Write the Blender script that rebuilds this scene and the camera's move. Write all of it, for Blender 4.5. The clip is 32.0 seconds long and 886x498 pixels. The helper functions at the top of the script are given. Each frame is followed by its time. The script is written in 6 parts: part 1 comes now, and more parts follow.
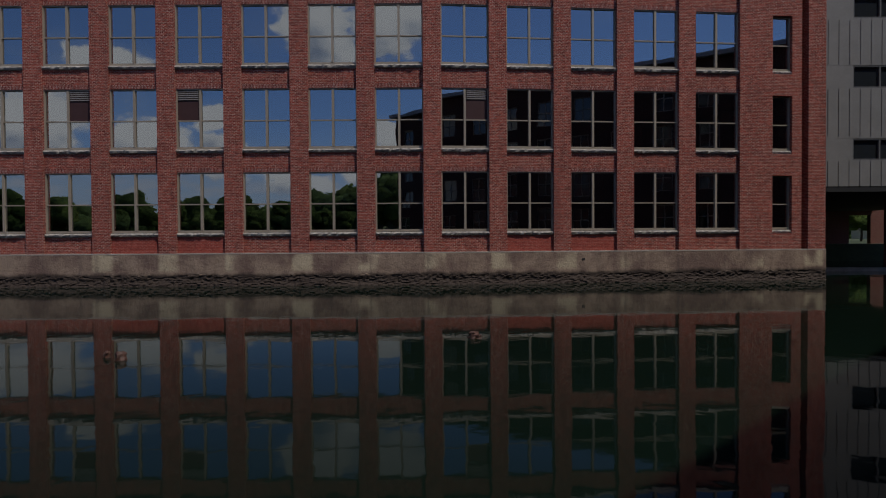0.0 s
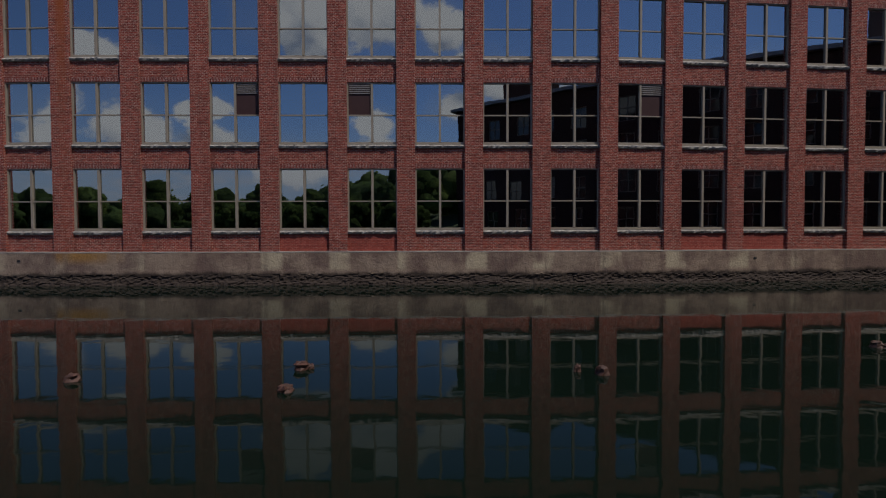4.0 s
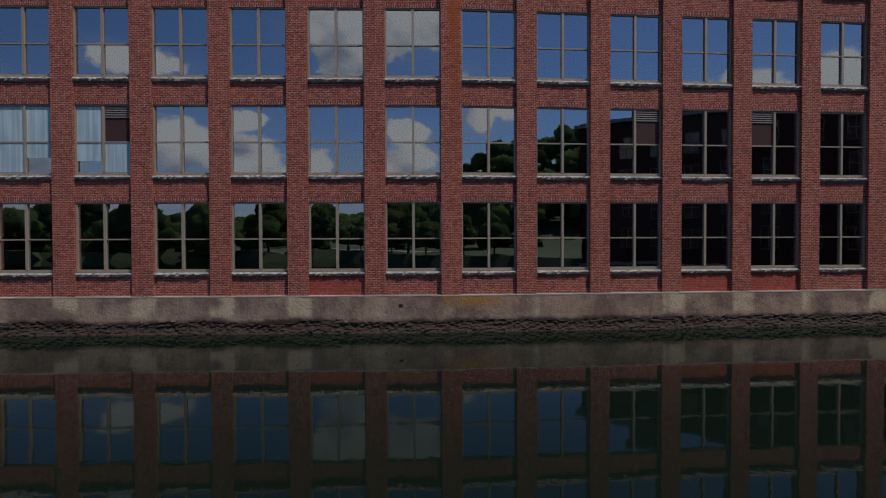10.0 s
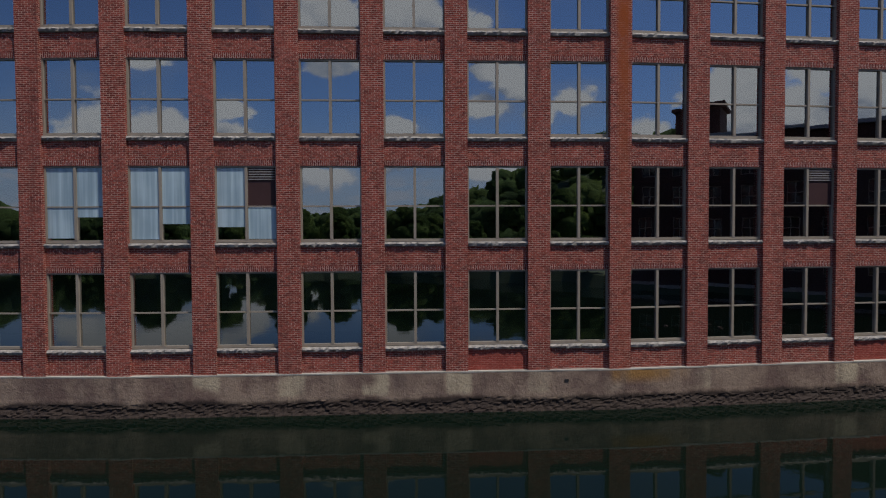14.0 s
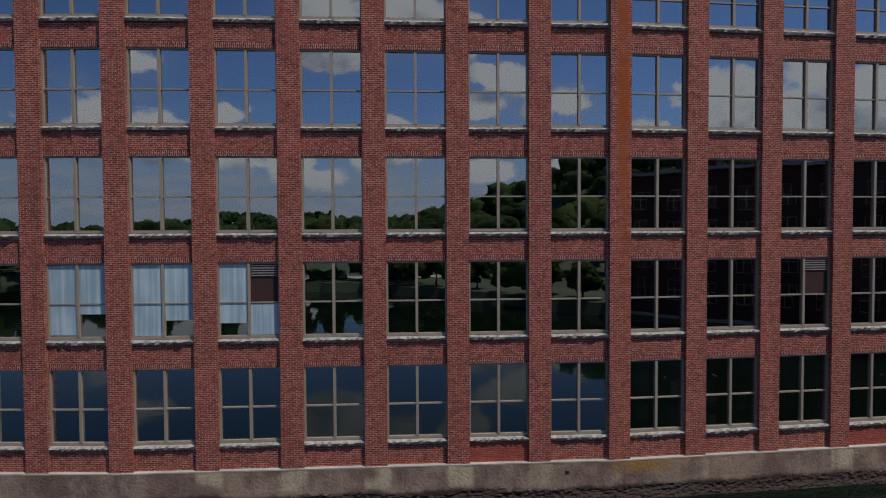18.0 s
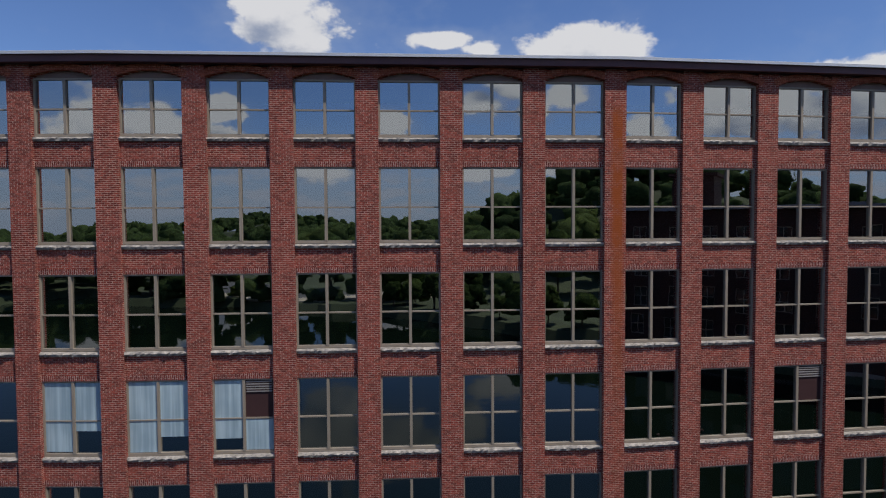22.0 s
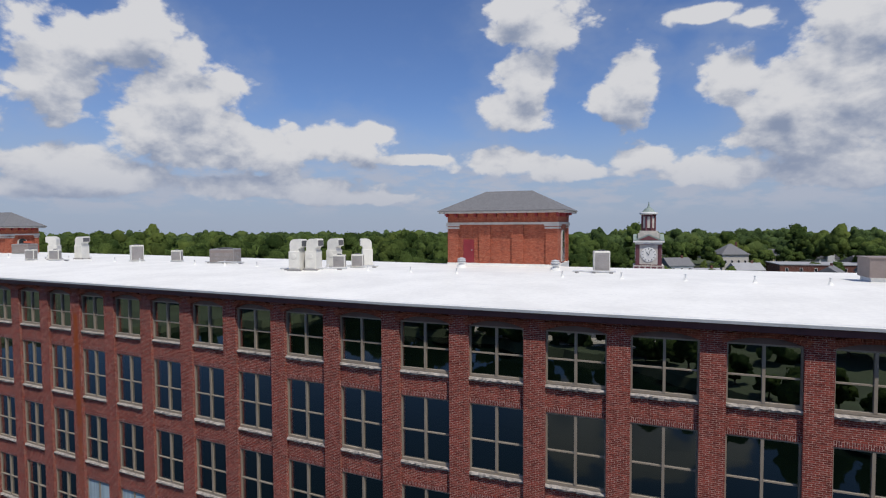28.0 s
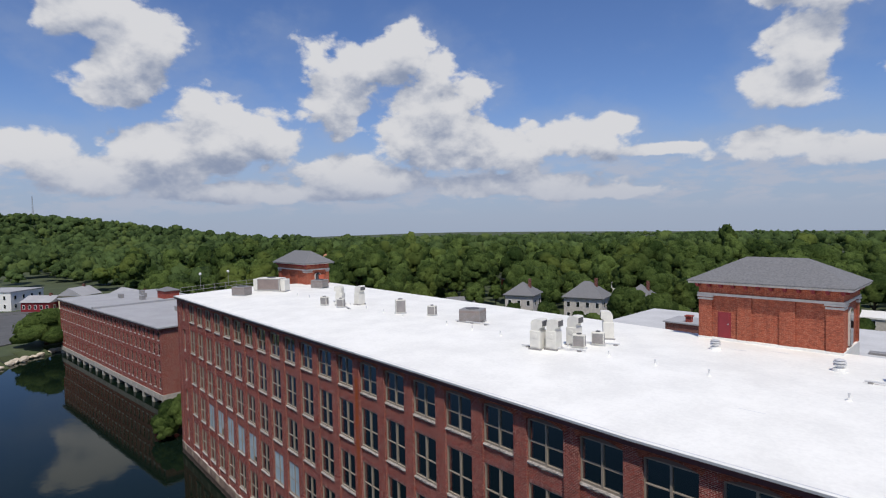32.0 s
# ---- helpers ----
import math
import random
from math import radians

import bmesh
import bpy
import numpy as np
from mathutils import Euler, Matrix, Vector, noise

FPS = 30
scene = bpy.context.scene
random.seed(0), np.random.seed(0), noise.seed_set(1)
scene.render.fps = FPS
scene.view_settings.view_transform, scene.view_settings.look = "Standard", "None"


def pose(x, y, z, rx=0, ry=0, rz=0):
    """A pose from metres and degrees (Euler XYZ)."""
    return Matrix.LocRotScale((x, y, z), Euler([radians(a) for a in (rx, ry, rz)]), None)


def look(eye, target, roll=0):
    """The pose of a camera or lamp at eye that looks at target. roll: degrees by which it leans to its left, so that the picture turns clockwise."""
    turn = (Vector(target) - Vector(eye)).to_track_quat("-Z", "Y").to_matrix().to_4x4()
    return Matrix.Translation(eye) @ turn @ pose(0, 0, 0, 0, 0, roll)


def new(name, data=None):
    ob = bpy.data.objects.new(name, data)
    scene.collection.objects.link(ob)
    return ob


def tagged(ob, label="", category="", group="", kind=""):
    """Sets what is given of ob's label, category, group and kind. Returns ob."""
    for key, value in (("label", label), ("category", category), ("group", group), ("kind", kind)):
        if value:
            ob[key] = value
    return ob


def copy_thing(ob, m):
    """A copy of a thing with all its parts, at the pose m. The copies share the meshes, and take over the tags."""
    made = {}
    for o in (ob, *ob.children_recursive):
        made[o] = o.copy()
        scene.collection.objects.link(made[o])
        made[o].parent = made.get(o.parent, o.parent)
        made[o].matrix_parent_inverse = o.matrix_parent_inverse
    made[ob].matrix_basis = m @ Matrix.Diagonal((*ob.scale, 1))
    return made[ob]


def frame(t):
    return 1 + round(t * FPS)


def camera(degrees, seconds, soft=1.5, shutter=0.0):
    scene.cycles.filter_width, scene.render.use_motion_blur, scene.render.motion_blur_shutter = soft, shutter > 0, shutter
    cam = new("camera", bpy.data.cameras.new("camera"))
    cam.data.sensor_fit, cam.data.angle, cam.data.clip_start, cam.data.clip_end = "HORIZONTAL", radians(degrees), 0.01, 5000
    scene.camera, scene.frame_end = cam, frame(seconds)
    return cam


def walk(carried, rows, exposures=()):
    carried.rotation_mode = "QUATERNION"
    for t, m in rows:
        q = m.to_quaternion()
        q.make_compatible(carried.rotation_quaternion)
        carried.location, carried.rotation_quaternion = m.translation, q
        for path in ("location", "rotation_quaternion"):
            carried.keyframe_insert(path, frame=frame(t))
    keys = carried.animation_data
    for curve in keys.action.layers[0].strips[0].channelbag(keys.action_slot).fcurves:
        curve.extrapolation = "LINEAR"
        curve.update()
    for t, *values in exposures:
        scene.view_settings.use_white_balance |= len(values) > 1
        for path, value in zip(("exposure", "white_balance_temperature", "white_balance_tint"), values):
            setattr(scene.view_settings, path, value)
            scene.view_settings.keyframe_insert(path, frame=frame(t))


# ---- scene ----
cam = camera(77.2, 32.0, 1.15)
METRES, EYE, TILT, LEAN, TURN = 58.6, 2.05, 0.0, 0.0, 3.5
ROWS = [
    (0.0, 0.0000, 0.0000, 0.0000, 0.25, -0.93, 0.36),
    (0.5, -0.0118, 0.0001, 0.0005, 0.04, -1.00, 0.33),
    (1.0, -0.0258, 0.0002, 0.0012, 0.01, -1.09, 0.33),
    (1.5, -0.0421, 0.0008, 0.0016, -0.13, -1.17, 0.29),
    (2.0, -0.0611, 0.0017, 0.0027, -0.38, -1.34, 0.25),
    (2.5, -0.0800, 0.0024, 0.0042, -0.42, -1.55, 0.22),
    (3.0, -0.1005, 0.0034, 0.0054, -0.57, -1.74, 0.21),
    (3.5, -0.1212, 0.0051, 0.0065, -0.69, -1.91, 0.18),
    (5.5, -0.2229, 0.0188, 0.0017, -2.06, -1.33, 0.13),
    (6.0, -0.2507, 0.0220, 0.0021, -2.59, -1.38, 0.14),
    (6.5, -0.2795, 0.0259, 0.0042, -2.94, -1.49, 0.13),
    (7.0, -0.3092, 0.0302, 0.0075, -3.41, -1.55, 0.10),
    (7.5, -0.3369, 0.0341, 0.0108, -3.67, -1.44, 0.14),
    (8.0, -0.3640, 0.0385, 0.0140, -3.97, -1.23, 0.17),
    (8.5, -0.3892, 0.0424, 0.0178, -4.12, -1.20, 0.17),
    (9.0, -0.4148, 0.0471, 0.0225, -4.40, -1.27, 0.13),
    (9.5, -0.4407, 0.0523, 0.0273, -4.78, -1.39, 0.19),
    (10.0, -0.4635, 0.0574, 0.0290, -4.89, -1.08, 0.20),
    (10.5, -0.4866, 0.0636, 0.0339, -5.17, -1.08, 0.24),
    (11.0, -0.5090, 0.0698, 0.0413, -5.45, -1.45, 0.25),
    (11.5, -0.5289, 0.0758, 0.0440, -5.57, -1.15, 0.28),
    (12.0, -0.5486, 0.0821, 0.0513, -5.75, -1.41, 0.28),
    (12.5, -0.5655, 0.0884, 0.0586, -5.90, -1.59, 0.30),
    (13.0, -0.5742, 0.0929, 0.0652, -6.03, -1.67, 0.30),
    (13.5, -0.5751, 0.0949, 0.0717, -6.03, -1.74, 0.27),
    (14.0, -0.5743, 0.0953, 0.0778, -6.07, -1.68, 0.28),
    (14.5, -0.5747, 0.0951, 0.0850, -6.19, -1.68, 0.28),
    (16.5, -0.5788, 0.0977, 0.1143, -6.43, -1.63, 0.28),
    (17.0, -0.5786, 0.0967, 0.1212, -6.53, -1.54, 0.29),
    (17.5, -0.5783, 0.0955, 0.1287, -6.59, -1.53, 0.32),
    (18.0, -0.5785, 0.0947, 0.1372, -6.62, -1.66, 0.30),
    (18.5, -0.5784, 0.0941, 0.1449, -6.64, -1.64, 0.28),
    (19.0, -0.5785, 0.0938, 0.1529, -6.66, -1.64, 0.30),
    (19.5, -0.5777, 0.0938, 0.1620, -6.61, -1.75, 0.29),
    (20.0, -0.5770, 0.0941, 0.1714, -6.58, -1.86, 0.29),
    (20.5, -0.5767, 0.0949, 0.1800, -6.60, -1.80, 0.29),
    (21.0, -0.5758, 0.0955, 0.1903, -6.57, -1.89, 0.26),
    (21.5, -0.5752, 0.0958, 0.2008, -6.61, -1.95, 0.26),
    (22.0, -0.5742, 0.0956, 0.2119, -6.59, -2.05, 0.29),
    (22.5, -0.5738, 0.0954, 0.2241, -6.56, -2.24, 0.26),
    (23.0, -0.5738, 0.0949, 0.2353, -6.53, -2.21, 0.26),
    (23.5, -0.5741, 0.0946, 0.2464, -6.46, -2.10, 0.29),
    (24.0, -0.5757, 0.0942, 0.2591, -5.71, -2.08, 0.33),
    (24.5, -0.5753, 0.0924, 0.2690, -3.60, -1.41, 0.37),
    (26.5, -0.5764, 0.0930, 0.3318, 7.40, -2.25, 0.44),
    (27.0, -0.5774, 0.0925, 0.3459, 11.25, -2.33, 0.39),
    (27.5, -0.5774, 0.0917, 0.3592, 15.15, -2.44, 0.33),
    (28.0, -0.5769, 0.0906, 0.3721, 18.31, -2.54, 0.30),
    (28.5, -0.5770, 0.0881, 0.3843, 21.09, -2.56, 0.39),
    (29.0, -0.5774, 0.0863, 0.3961, 24.29, -2.59, 0.50),
    (29.5, -0.5777, 0.0851, 0.4082, 28.44, -2.62, 0.61),
    (30.0, -0.5782, 0.0845, 0.4201, 31.89, -2.66, 0.76),
    (30.5, -0.5775, 0.0847, 0.4324, 35.35, -2.70, 0.87),
    (31.0, -0.5763, 0.0857, 0.4441, 38.55, -2.70, 1.01),
    (31.5, -0.5758, 0.0870, 0.4554, 41.27, -2.70, 1.12),
    (32.0, -0.5757, 0.0882, 0.4670, 42.58, -2.72, 1.21),
]
EXPOSE = [(0.0, -0.9), (9.0, -0.77), (13.0, -0.68), (16.5, -0.64), (20.0, -0.5), (23.0, -0.35), (25.5, -0.38), (28.0, -0.42), (32.0, -0.38)]
walk(cam, [(t, pose(0, 0, EYE, TILT, LEAN, TURN) @ pose(METRES * x, METRES * y, METRES * z, 90 + pitch, roll, yaw)) for t, x, y, z, yaw, pitch, roll in ROWS], EXPOSE)

# ---- world and sun ----
SUN_AZ, SUN_EL = radians(50), radians(61)      # to the right of the wall's outward normal (-y)
to_sun = Vector((math.sin(SUN_AZ) * math.cos(SUN_EL), -math.cos(SUN_AZ) * math.cos(SUN_EL), math.sin(SUN_EL)))
sun = new("sun", bpy.data.lights.new("sun", "SUN"))
sun.data.energy, sun.data.angle, sun.data.color = 5.0, radians(0.53), (1.0, 0.945, 0.86)
sun.matrix_world = look(to_sun * 100, (0, 0, 0))

world = bpy.data.worlds.new("world")
scene.world = world
world.use_nodes = True


class Nodes:
    """Short hand for building a node tree."""

    def __init__(self, tree):
        self.tree = tree
        tree.nodes.clear()

    def add(self, kind, props=None, **ins):
        n = self.tree.nodes.new(kind)
        for k, v in (props or {}).items():
            setattr(n, k, v)
        for k, v in ins.items():
            key = int(k[1:]) if k[0] == "i" and k[1:].isdigit() else k.replace("_", " ")
            sock = n.inputs[key]
            if hasattr(v, "is_output"):
                self.tree.links.new(v, sock)
            else:
                sock.default_value = v
        return n

    def math(self, op, a, b=0.0, c=0.0, clamp=False):
        return self.add("ShaderNodeMath", {"operation": op, "use_clamp": clamp}, i0=a, i1=b, i2=c).outputs[0]

    def mix(self, f, a, b, mode="MIX"):
        n = self.add("ShaderNodeMix", {"data_type": "RGBA", "blend_type": mode})
        for i, v in ((0, f), (6, a), (7, b)):
            if hasattr(v, "is_output"):
                self.tree.links.new(v, n.inputs[i])
            else:
                n.inputs[i].default_value = v if i == 0 else (*v, 1)
        return n.outputs[2]

    def noise(self, vec, scale, detail=4, rough=0.55, lac=2.0):
        n = self.add("ShaderNodeTexNoise", None, Vector=vec, Scale=scale, Detail=detail, Roughness=rough, Lacunarity=lac)
        return n.outputs[0]

    def ramp(self, f, lo, hi, a=0.0, b=1.0, smooth=True):
        n = self.add("ShaderNodeMapRange", {"interpolation_type": "SMOOTHSTEP" if smooth else "LINEAR"})
        for i, v in ((0, f), (1, lo), (2, hi), (3, a), (4, b)):
            if hasattr(v, "is_output"):
                self.tree.links.new(v, n.inputs[i])
            else:
                n.inputs[i].default_value = v
        return n.outputs[0]


# heaps of cloud: degrees from north to the left, height over the horizon, half width, half height
CLOUDS = """
10.8 18.8 5.8 2.6, 14.5 20.9 2.6 1.7, 13.1 14.7 3.6 2.6, 14.3 11.2 4.2 2.3, 3.5 12.8 2.9 3.2, 5.2 11.8 2.8 1.7, 16.1 6.4 5.8 1.4, 2.4 6.2 2.8 1.7,
9.2 5.2 4.0 1.0, -3.5 18.5 3.2 0.8, -7.0 17.6 2.5 1.0, -16.2 16.4 6.4 3.0, -19.1 17.0 4.8 2.3, -5.1 12.7 3.2 2.9, -9.5 10.8 3.9 3.5, -14.1 11.8 4.5 4.7,
-12.8 8.0 7.8 2.6, -18.8 8.4 1.8 2.2, -22.0 4.9 3.4 1.7, -17.2 4.8 8.4 1.6, -4.6 4.8 4.7 1.4, 78.1 18.2 4.9 3.2, 75.5 14.5 3.7 3.2, 73.4 17.0 3.2 2.6,
76.7 11.8 2.8 1.6, 67.1 8.7 5.6 3.5, 69.5 10.9 2.2 2.4, 72.5 7.2 5.6 2.8, 63.0 8.0 3.3 2.3, 77.0 5.3 6.8 1.9, 82.2 6.7 3.6 2.2, 56.0 5.0 5.9 2.1,
51.4 4.4 3.5 1.4, 54.0 15.7 6.6 3.2, 58.4 16.8 2.5 1.9, 56.9 12.7 3.5 3.5, 49.7 17.0 3.2 2.4, 46.6 11.6 5.5 4.5, 46.0 15.6 2.2 1.6, 42.9 13.2 2.8 2.2,
41.8 7.3 7.2 2.4, 49.6 8.9 3.5 2.9, 33.6 7.8 6.1 2.3, 29.5 8.8 2.7 1.3, 24.1 6.6 4.8 0.6, 39.3 3.8 10.9 1.2, 64.7 3.1 8.4 1.0, 32.0 2.8 6.0 0.8,
171.2 20.4 4 3.2, 171.6 17 3 1.6, 178.5 20.6 4.5 3, 184.8 19.8 2.6 2.2, 187.6 16.2 2 0.9, 155.7 9 4 3, 161.2 11.5 2.2 0.9, 162.2 7.8 3 2,
168.6 7.3 2.6 1.8, 177.7 10.6 2.6 1.1, 177.7 8 4 1.6, 187.4 12.5 3 1.5, 190.3 14.8 2.2 2.3, 192.4 12 2 1.5, 196.1 12.9 2.6 1.4, 217.5 11.2 4.5 3,
222.5 10.2 3.4 2.6, 225 13 3 2, 228.2 10.8 3.4 3, 210.3 9 3 2, 187.6 6.6 3.4 1.3, 195.8 6.8 3 1.3, 203 7.4 4 1.6, 170.3 5.9 3.4 1.2,
146 9.5 7 3, 152 15.5 4 1.4, 238 9 7 3.5, 250 16 9 5, 172 33 9 6,
195 38 8 5, 215 28 6 4, 276 12 12 5, 300 14 10 5, 318 10 8 4
"""
CLOUDS = [tuple(float(v) for v in c.split()) for c in CLOUDS.replace("\n", " ").split(",")]


def build_sky():
    N = Nodes(world.node_tree)
    sky = N.add("ShaderNodeTexSky", {"sky_type": "NISHITA", "sun_disc": False, "sun_elevation": SUN_EL, "sun_rotation": math.pi - SUN_AZ, "altitude": 50.0, "air_density": 1.0, "dust_density": 0.2, "ozone_density": 4.0})
    d = N.add("ShaderNodeTexCoord").outputs["Generated"]
    x, y, z = N.add("ShaderNodeSeparateXYZ", None, i0=d).outputs
    el = N.math("ARCSINE", z)

    def density(lift, last=None):
        """Cloud thickness in the direction d, looked up a little higher by lift."""
        at = N.add("ShaderNodeVectorMath", {"operation": "ADD"}, i0=d, i1=(0.0, 0.0, lift)).outputs[0]
        p = N.add("ShaderNodeVectorMath", {"operation": "ADD"}, i0=d, i1=(lift * 0.35, 0.0, lift)).outputs[0]
        p = N.add("ShaderNodeVectorMath", {"operation": "MULTIPLY"}, i0=p, i1=(1.0, 1.0, 1.5)).outputs[0]
        heap = None
        for a, h, w, t in CLOUDS:
            e, r = radians(h), radians(a)
            # one heap after the other, which keeps the shader's memory small
            near = at if last is None else N.add("ShaderNodeVectorMath", {"operation": "MULTIPLY_ADD"}, i0=last, i1=(1e-7, 1e-7, 1e-7), i2=at).outputs[0]
            mp = N.add("ShaderNodeMapping", {"vector_type": "TEXTURE"}, Vector=near, Location=(-math.sin(r) * math.cos(e), math.cos(r) * math.cos(e), math.sin(e)), Rotation=(e, 0.0, r), Scale=(radians(w), 0.6, radians(t)))
            g = N.add("ShaderNodeVectorMath", {"operation": "LENGTH"}, i0=mp.outputs[0]).outputs["Value"]
            heap = g if heap is None else N.math("SMOOTH_MIN", heap, g, 0.35)
            last = heap
        big = N.noise(p, 7.0, 3, 0.5)
        soft = N.math("MULTIPLY_ADD", big, 1.1, N.math("MULTIPLY_ADD", N.math("MINIMUM", heap, 2.0), -0.85, 0.30))
        return soft, p, heap

    def puffs(p):
        """Rounded billows over finer wisps."""
        warp = N.add("ShaderNodeTexNoise", None, Vector=p, Scale=9.0, Detail=3.0).outputs[1]
        q = N.add("ShaderNodeVectorMath", {"operation": "MULTIPLY_ADD"}, i0=warp, i1=(0.07, 0.07, 0.07), i2=p).outputs[0]
        v = N.add("ShaderNodeTexVoronoi", {"feature": "SMOOTH_F1", "normalize": True}, Vector=q, Scale=15.0, Detail=3.0, Roughness=0.55, Smoothness=0.25).outputs["Distance"]
        return N.math("ADD", N.math("MULTIPLY", N.math("SUBTRACT", 1.0, v), 0.62), N.math("MULTIPLY_ADD", N.noise(p, 13.0, 9, 0.6), 0.55, -0.18))

    soft, p, first = density(0.0)
    soft_up, _, _ = density(0.05, first)
    fine = puffs(p)
    fine_up = puffs(N.add("ShaderNodeVectorMath", {"operation": "ADD"}, i0=p, i1=(0.012, -0.006, 0.034)).outputs[0])
    here = N.math("ADD", N.math("MULTIPLY_ADD", fine, 2.2, N.ramp(el, 0.02, 0.19, -0.96, -1.12)), soft)
    mask = N.ramp(here, 0.0, 0.26)
    body = N.math("MULTIPLY", N.math("SUBTRACT", soft, soft_up), 0.85)
    relief = N.math("MULTIPLY", N.math("SUBTRACT", fine, fine_up), 2.9)
    thick = N.ramp(here, 0.0, 1.3, 0.10, -0.28)
    tone = N.ramp(N.math("ADD", N.math("ADD", body, relief), thick), -0.72, 0.48)
    cloud = N.mix(tone, (3.2, 3.85, 5.4), (8.7, 8.75, 9.1))
    blue = N.mix(1.0, sky.outputs[0], (0.94, 1.06, 1.38), "MULTIPLY")
    haze = N.ramp(el, 0.0, 0.22, 0.85, 0.0)
    blue = N.mix(haze, blue, (4.1, 4.95, 6.7))
    veil = N.math("MULTIPLY", N.ramp(here, -0.75, 0.05), N.ramp(N.noise(p, 3.0, 5, 0.6), 0.35, 0.7, 0.0, 0.35))
    blue = N.mix(veil, blue, (4.5, 5.3, 7.0))
    # small low heaps near the horizon
    flat = N.add("ShaderNodeVectorMath", {"operation": "MULTIPLY"}, i0=d, i1=(1.0, 1.0, 3.2)).outputs[0]
    low = N.math("MULTIPLY", N.ramp(N.noise(flat, 13.0, 6, 0.58), 0.43, 0.60), N.ramp(N.math("ABSOLUTE", N.math("SUBTRACT", el, 0.062)), 0.02, 0.055, 0.75, 0.0))
    blue = N.mix(low, blue, (5.6, 6.0, 7.2))
    cloud = N.mix(N.ramp(el, 0.01, 0.13, 0.62, 0.0), cloud, (4.5, 5.1, 6.6))
    col = N.mix(N.math("MULTIPLY", mask, N.ramp(el, -0.01, 0.01)), blue, cloud)
    bg = N.add("ShaderNodeBackground", None, Color=col, Strength=0.1)
    N.add("ShaderNodeOutputWorld", None, Surface=bg.outputs[0])


build_sky()


# ---- materials ----
def material(name):
    m = bpy.data.materials.new(name)
    m.use_nodes = True
    return m, Nodes(m.node_tree)


def finish(N, color, rough=0.8, bump=None, strength=0.4, dist=0.02, metal=0.0, spec=0.5, **more):
    b = N.add("ShaderNodeBsdfPrincipled", None, Base_Color=color if hasattr(color, "is_output") else (*color, 1), Roughness=rough, Metallic=metal, **more)
    b.inputs["Specular IOR Level"].default_value = spec
    if bump is not None:
        bn = N.add("ShaderNodeBump", None, Height=bump, Strength=strength, Distance=dist)
        N.tree.links.new(bn.outputs[0], b.inputs["Normal"])
    N.add("ShaderNodeOutputMaterial", None, Surface=b.outputs[0])


def place(N):
    return N.add("ShaderNodeNewGeometry").outputs["Position"]


def brick_material(name, dark, light, mortar, soldier=False, size=(0.205, 0.07), rust=False):
    m, N = material(name)
    pos = place(N)
    s = N.add("ShaderNodeSeparateXYZ", None, i0=pos).outputs
    u, v = N.math("ADD", s[0], s[1]), s[2]
    if soldier:
        u, v = v, u
    uv = N.add("ShaderNodeCombineXYZ", None, i0=u, i1=v, i2=0.0).outputs[0]
    br = N.add("ShaderNodeTexBrick", {"offset": 0.5, "offset_frequency": 2}, Vector=uv, Color1=(*dark, 1), Color2=(*light, 1), Mortar=(*mortar, 1), Scale=1.0, Mortar_Size=0.0085, Mortar_Smooth=0.3, Bias=-0.1, Brick_Width=size[0], Row_Height=size[1])
    grain = N.noise(pos, 26.0, 4, 0.65)
    patch = N.noise(pos, 0.55, 5, 0.6)
    brick = N.mix(N.ramp(grain, 0.40, 0.72, 0.0, 0.5), br.outputs[0], tuple(0.35 * c for c in dark))
    brick = N.mix(N.ramp(patch, 0.5, 0.75, 0.0, 0.25), brick, tuple(min(1, 1.25 * c) for c in light))
    worn = N.ramp(N.noise(pos, 8.0, 3, 0.7), 0.42, 0.56)
    joint = N.mix(worn, tuple(0.55 * c + 0.2 * d for c, d in zip(mortar, dark)), tuple(min(1, 1.3 * c) for c in mortar))
    col = N.mix(br.outputs[1], brick, joint)
    mott = N.noise(N.add("ShaderNodeMapping", None, Vector=pos, Scale=(1.0, 1.0, 2.4)).outputs[0], 4.2, 4, 0.7)
    col = N.mix(N.ramp(mott, 0.52, 0.72, 0.0, 0.35), col, tuple(min(1, 1.35 * c) for c in light))
    col = N.mix(N.ramp(mott, 0.48, 0.28, 0.0, 0.35), col, tuple(0.6 * c for c in dark))
    streak = N.noise(N.add("ShaderNodeMapping", None, Vector=pos, Scale=(2.2, 2.2, 0.18)).outputs[0], 1.0, 4, 0.6)
    col = N.mix(N.ramp(streak, 0.52, 0.8, 0.0, 0.4), col, (0.11, 0.038, 0.034))
    if rust:
        run = N.noise(N.add("ShaderNodeMapping", None, Vector=pos, Scale=(7.0, 7.0, 0.10)).outputs[0], 1.0, 5, 0.7)
        near = N.math("MINIMUM", N.math("ABSOLUTE", N.math("ADD", s[0], 26.33)), N.math("ABSOLUTE", N.math("ADD", s[0], 65.9)))
        near = N.ramp(N.math("MULTIPLY_ADD", run, 0.5, near), 0.33, 0.60, 1.0, 0.0)
        f = N.math("MULTIPLY", N.math("MULTIPLY", near, N.ramp(N.noise(pos, 1.7, 4, 0.7), 0.35, 0.6, 0.55, 1.0)), N.math("MULTIPLY", N.ramp(s[2], 18.5, 19.3, 1.0, 0.0), N.ramp(s[2], 6.0, 15.0, 0.15, 1.0)))
        col = N.mix(f, col, (0.31, 0.070, 0.015))
    h = N.math("SUBTRACT", N.math("MULTIPLY", grain, 0.25), br.outputs[1])
    finish(N, col, 0.9, h, 0.6, 0.012, spec=0.25)
    return m


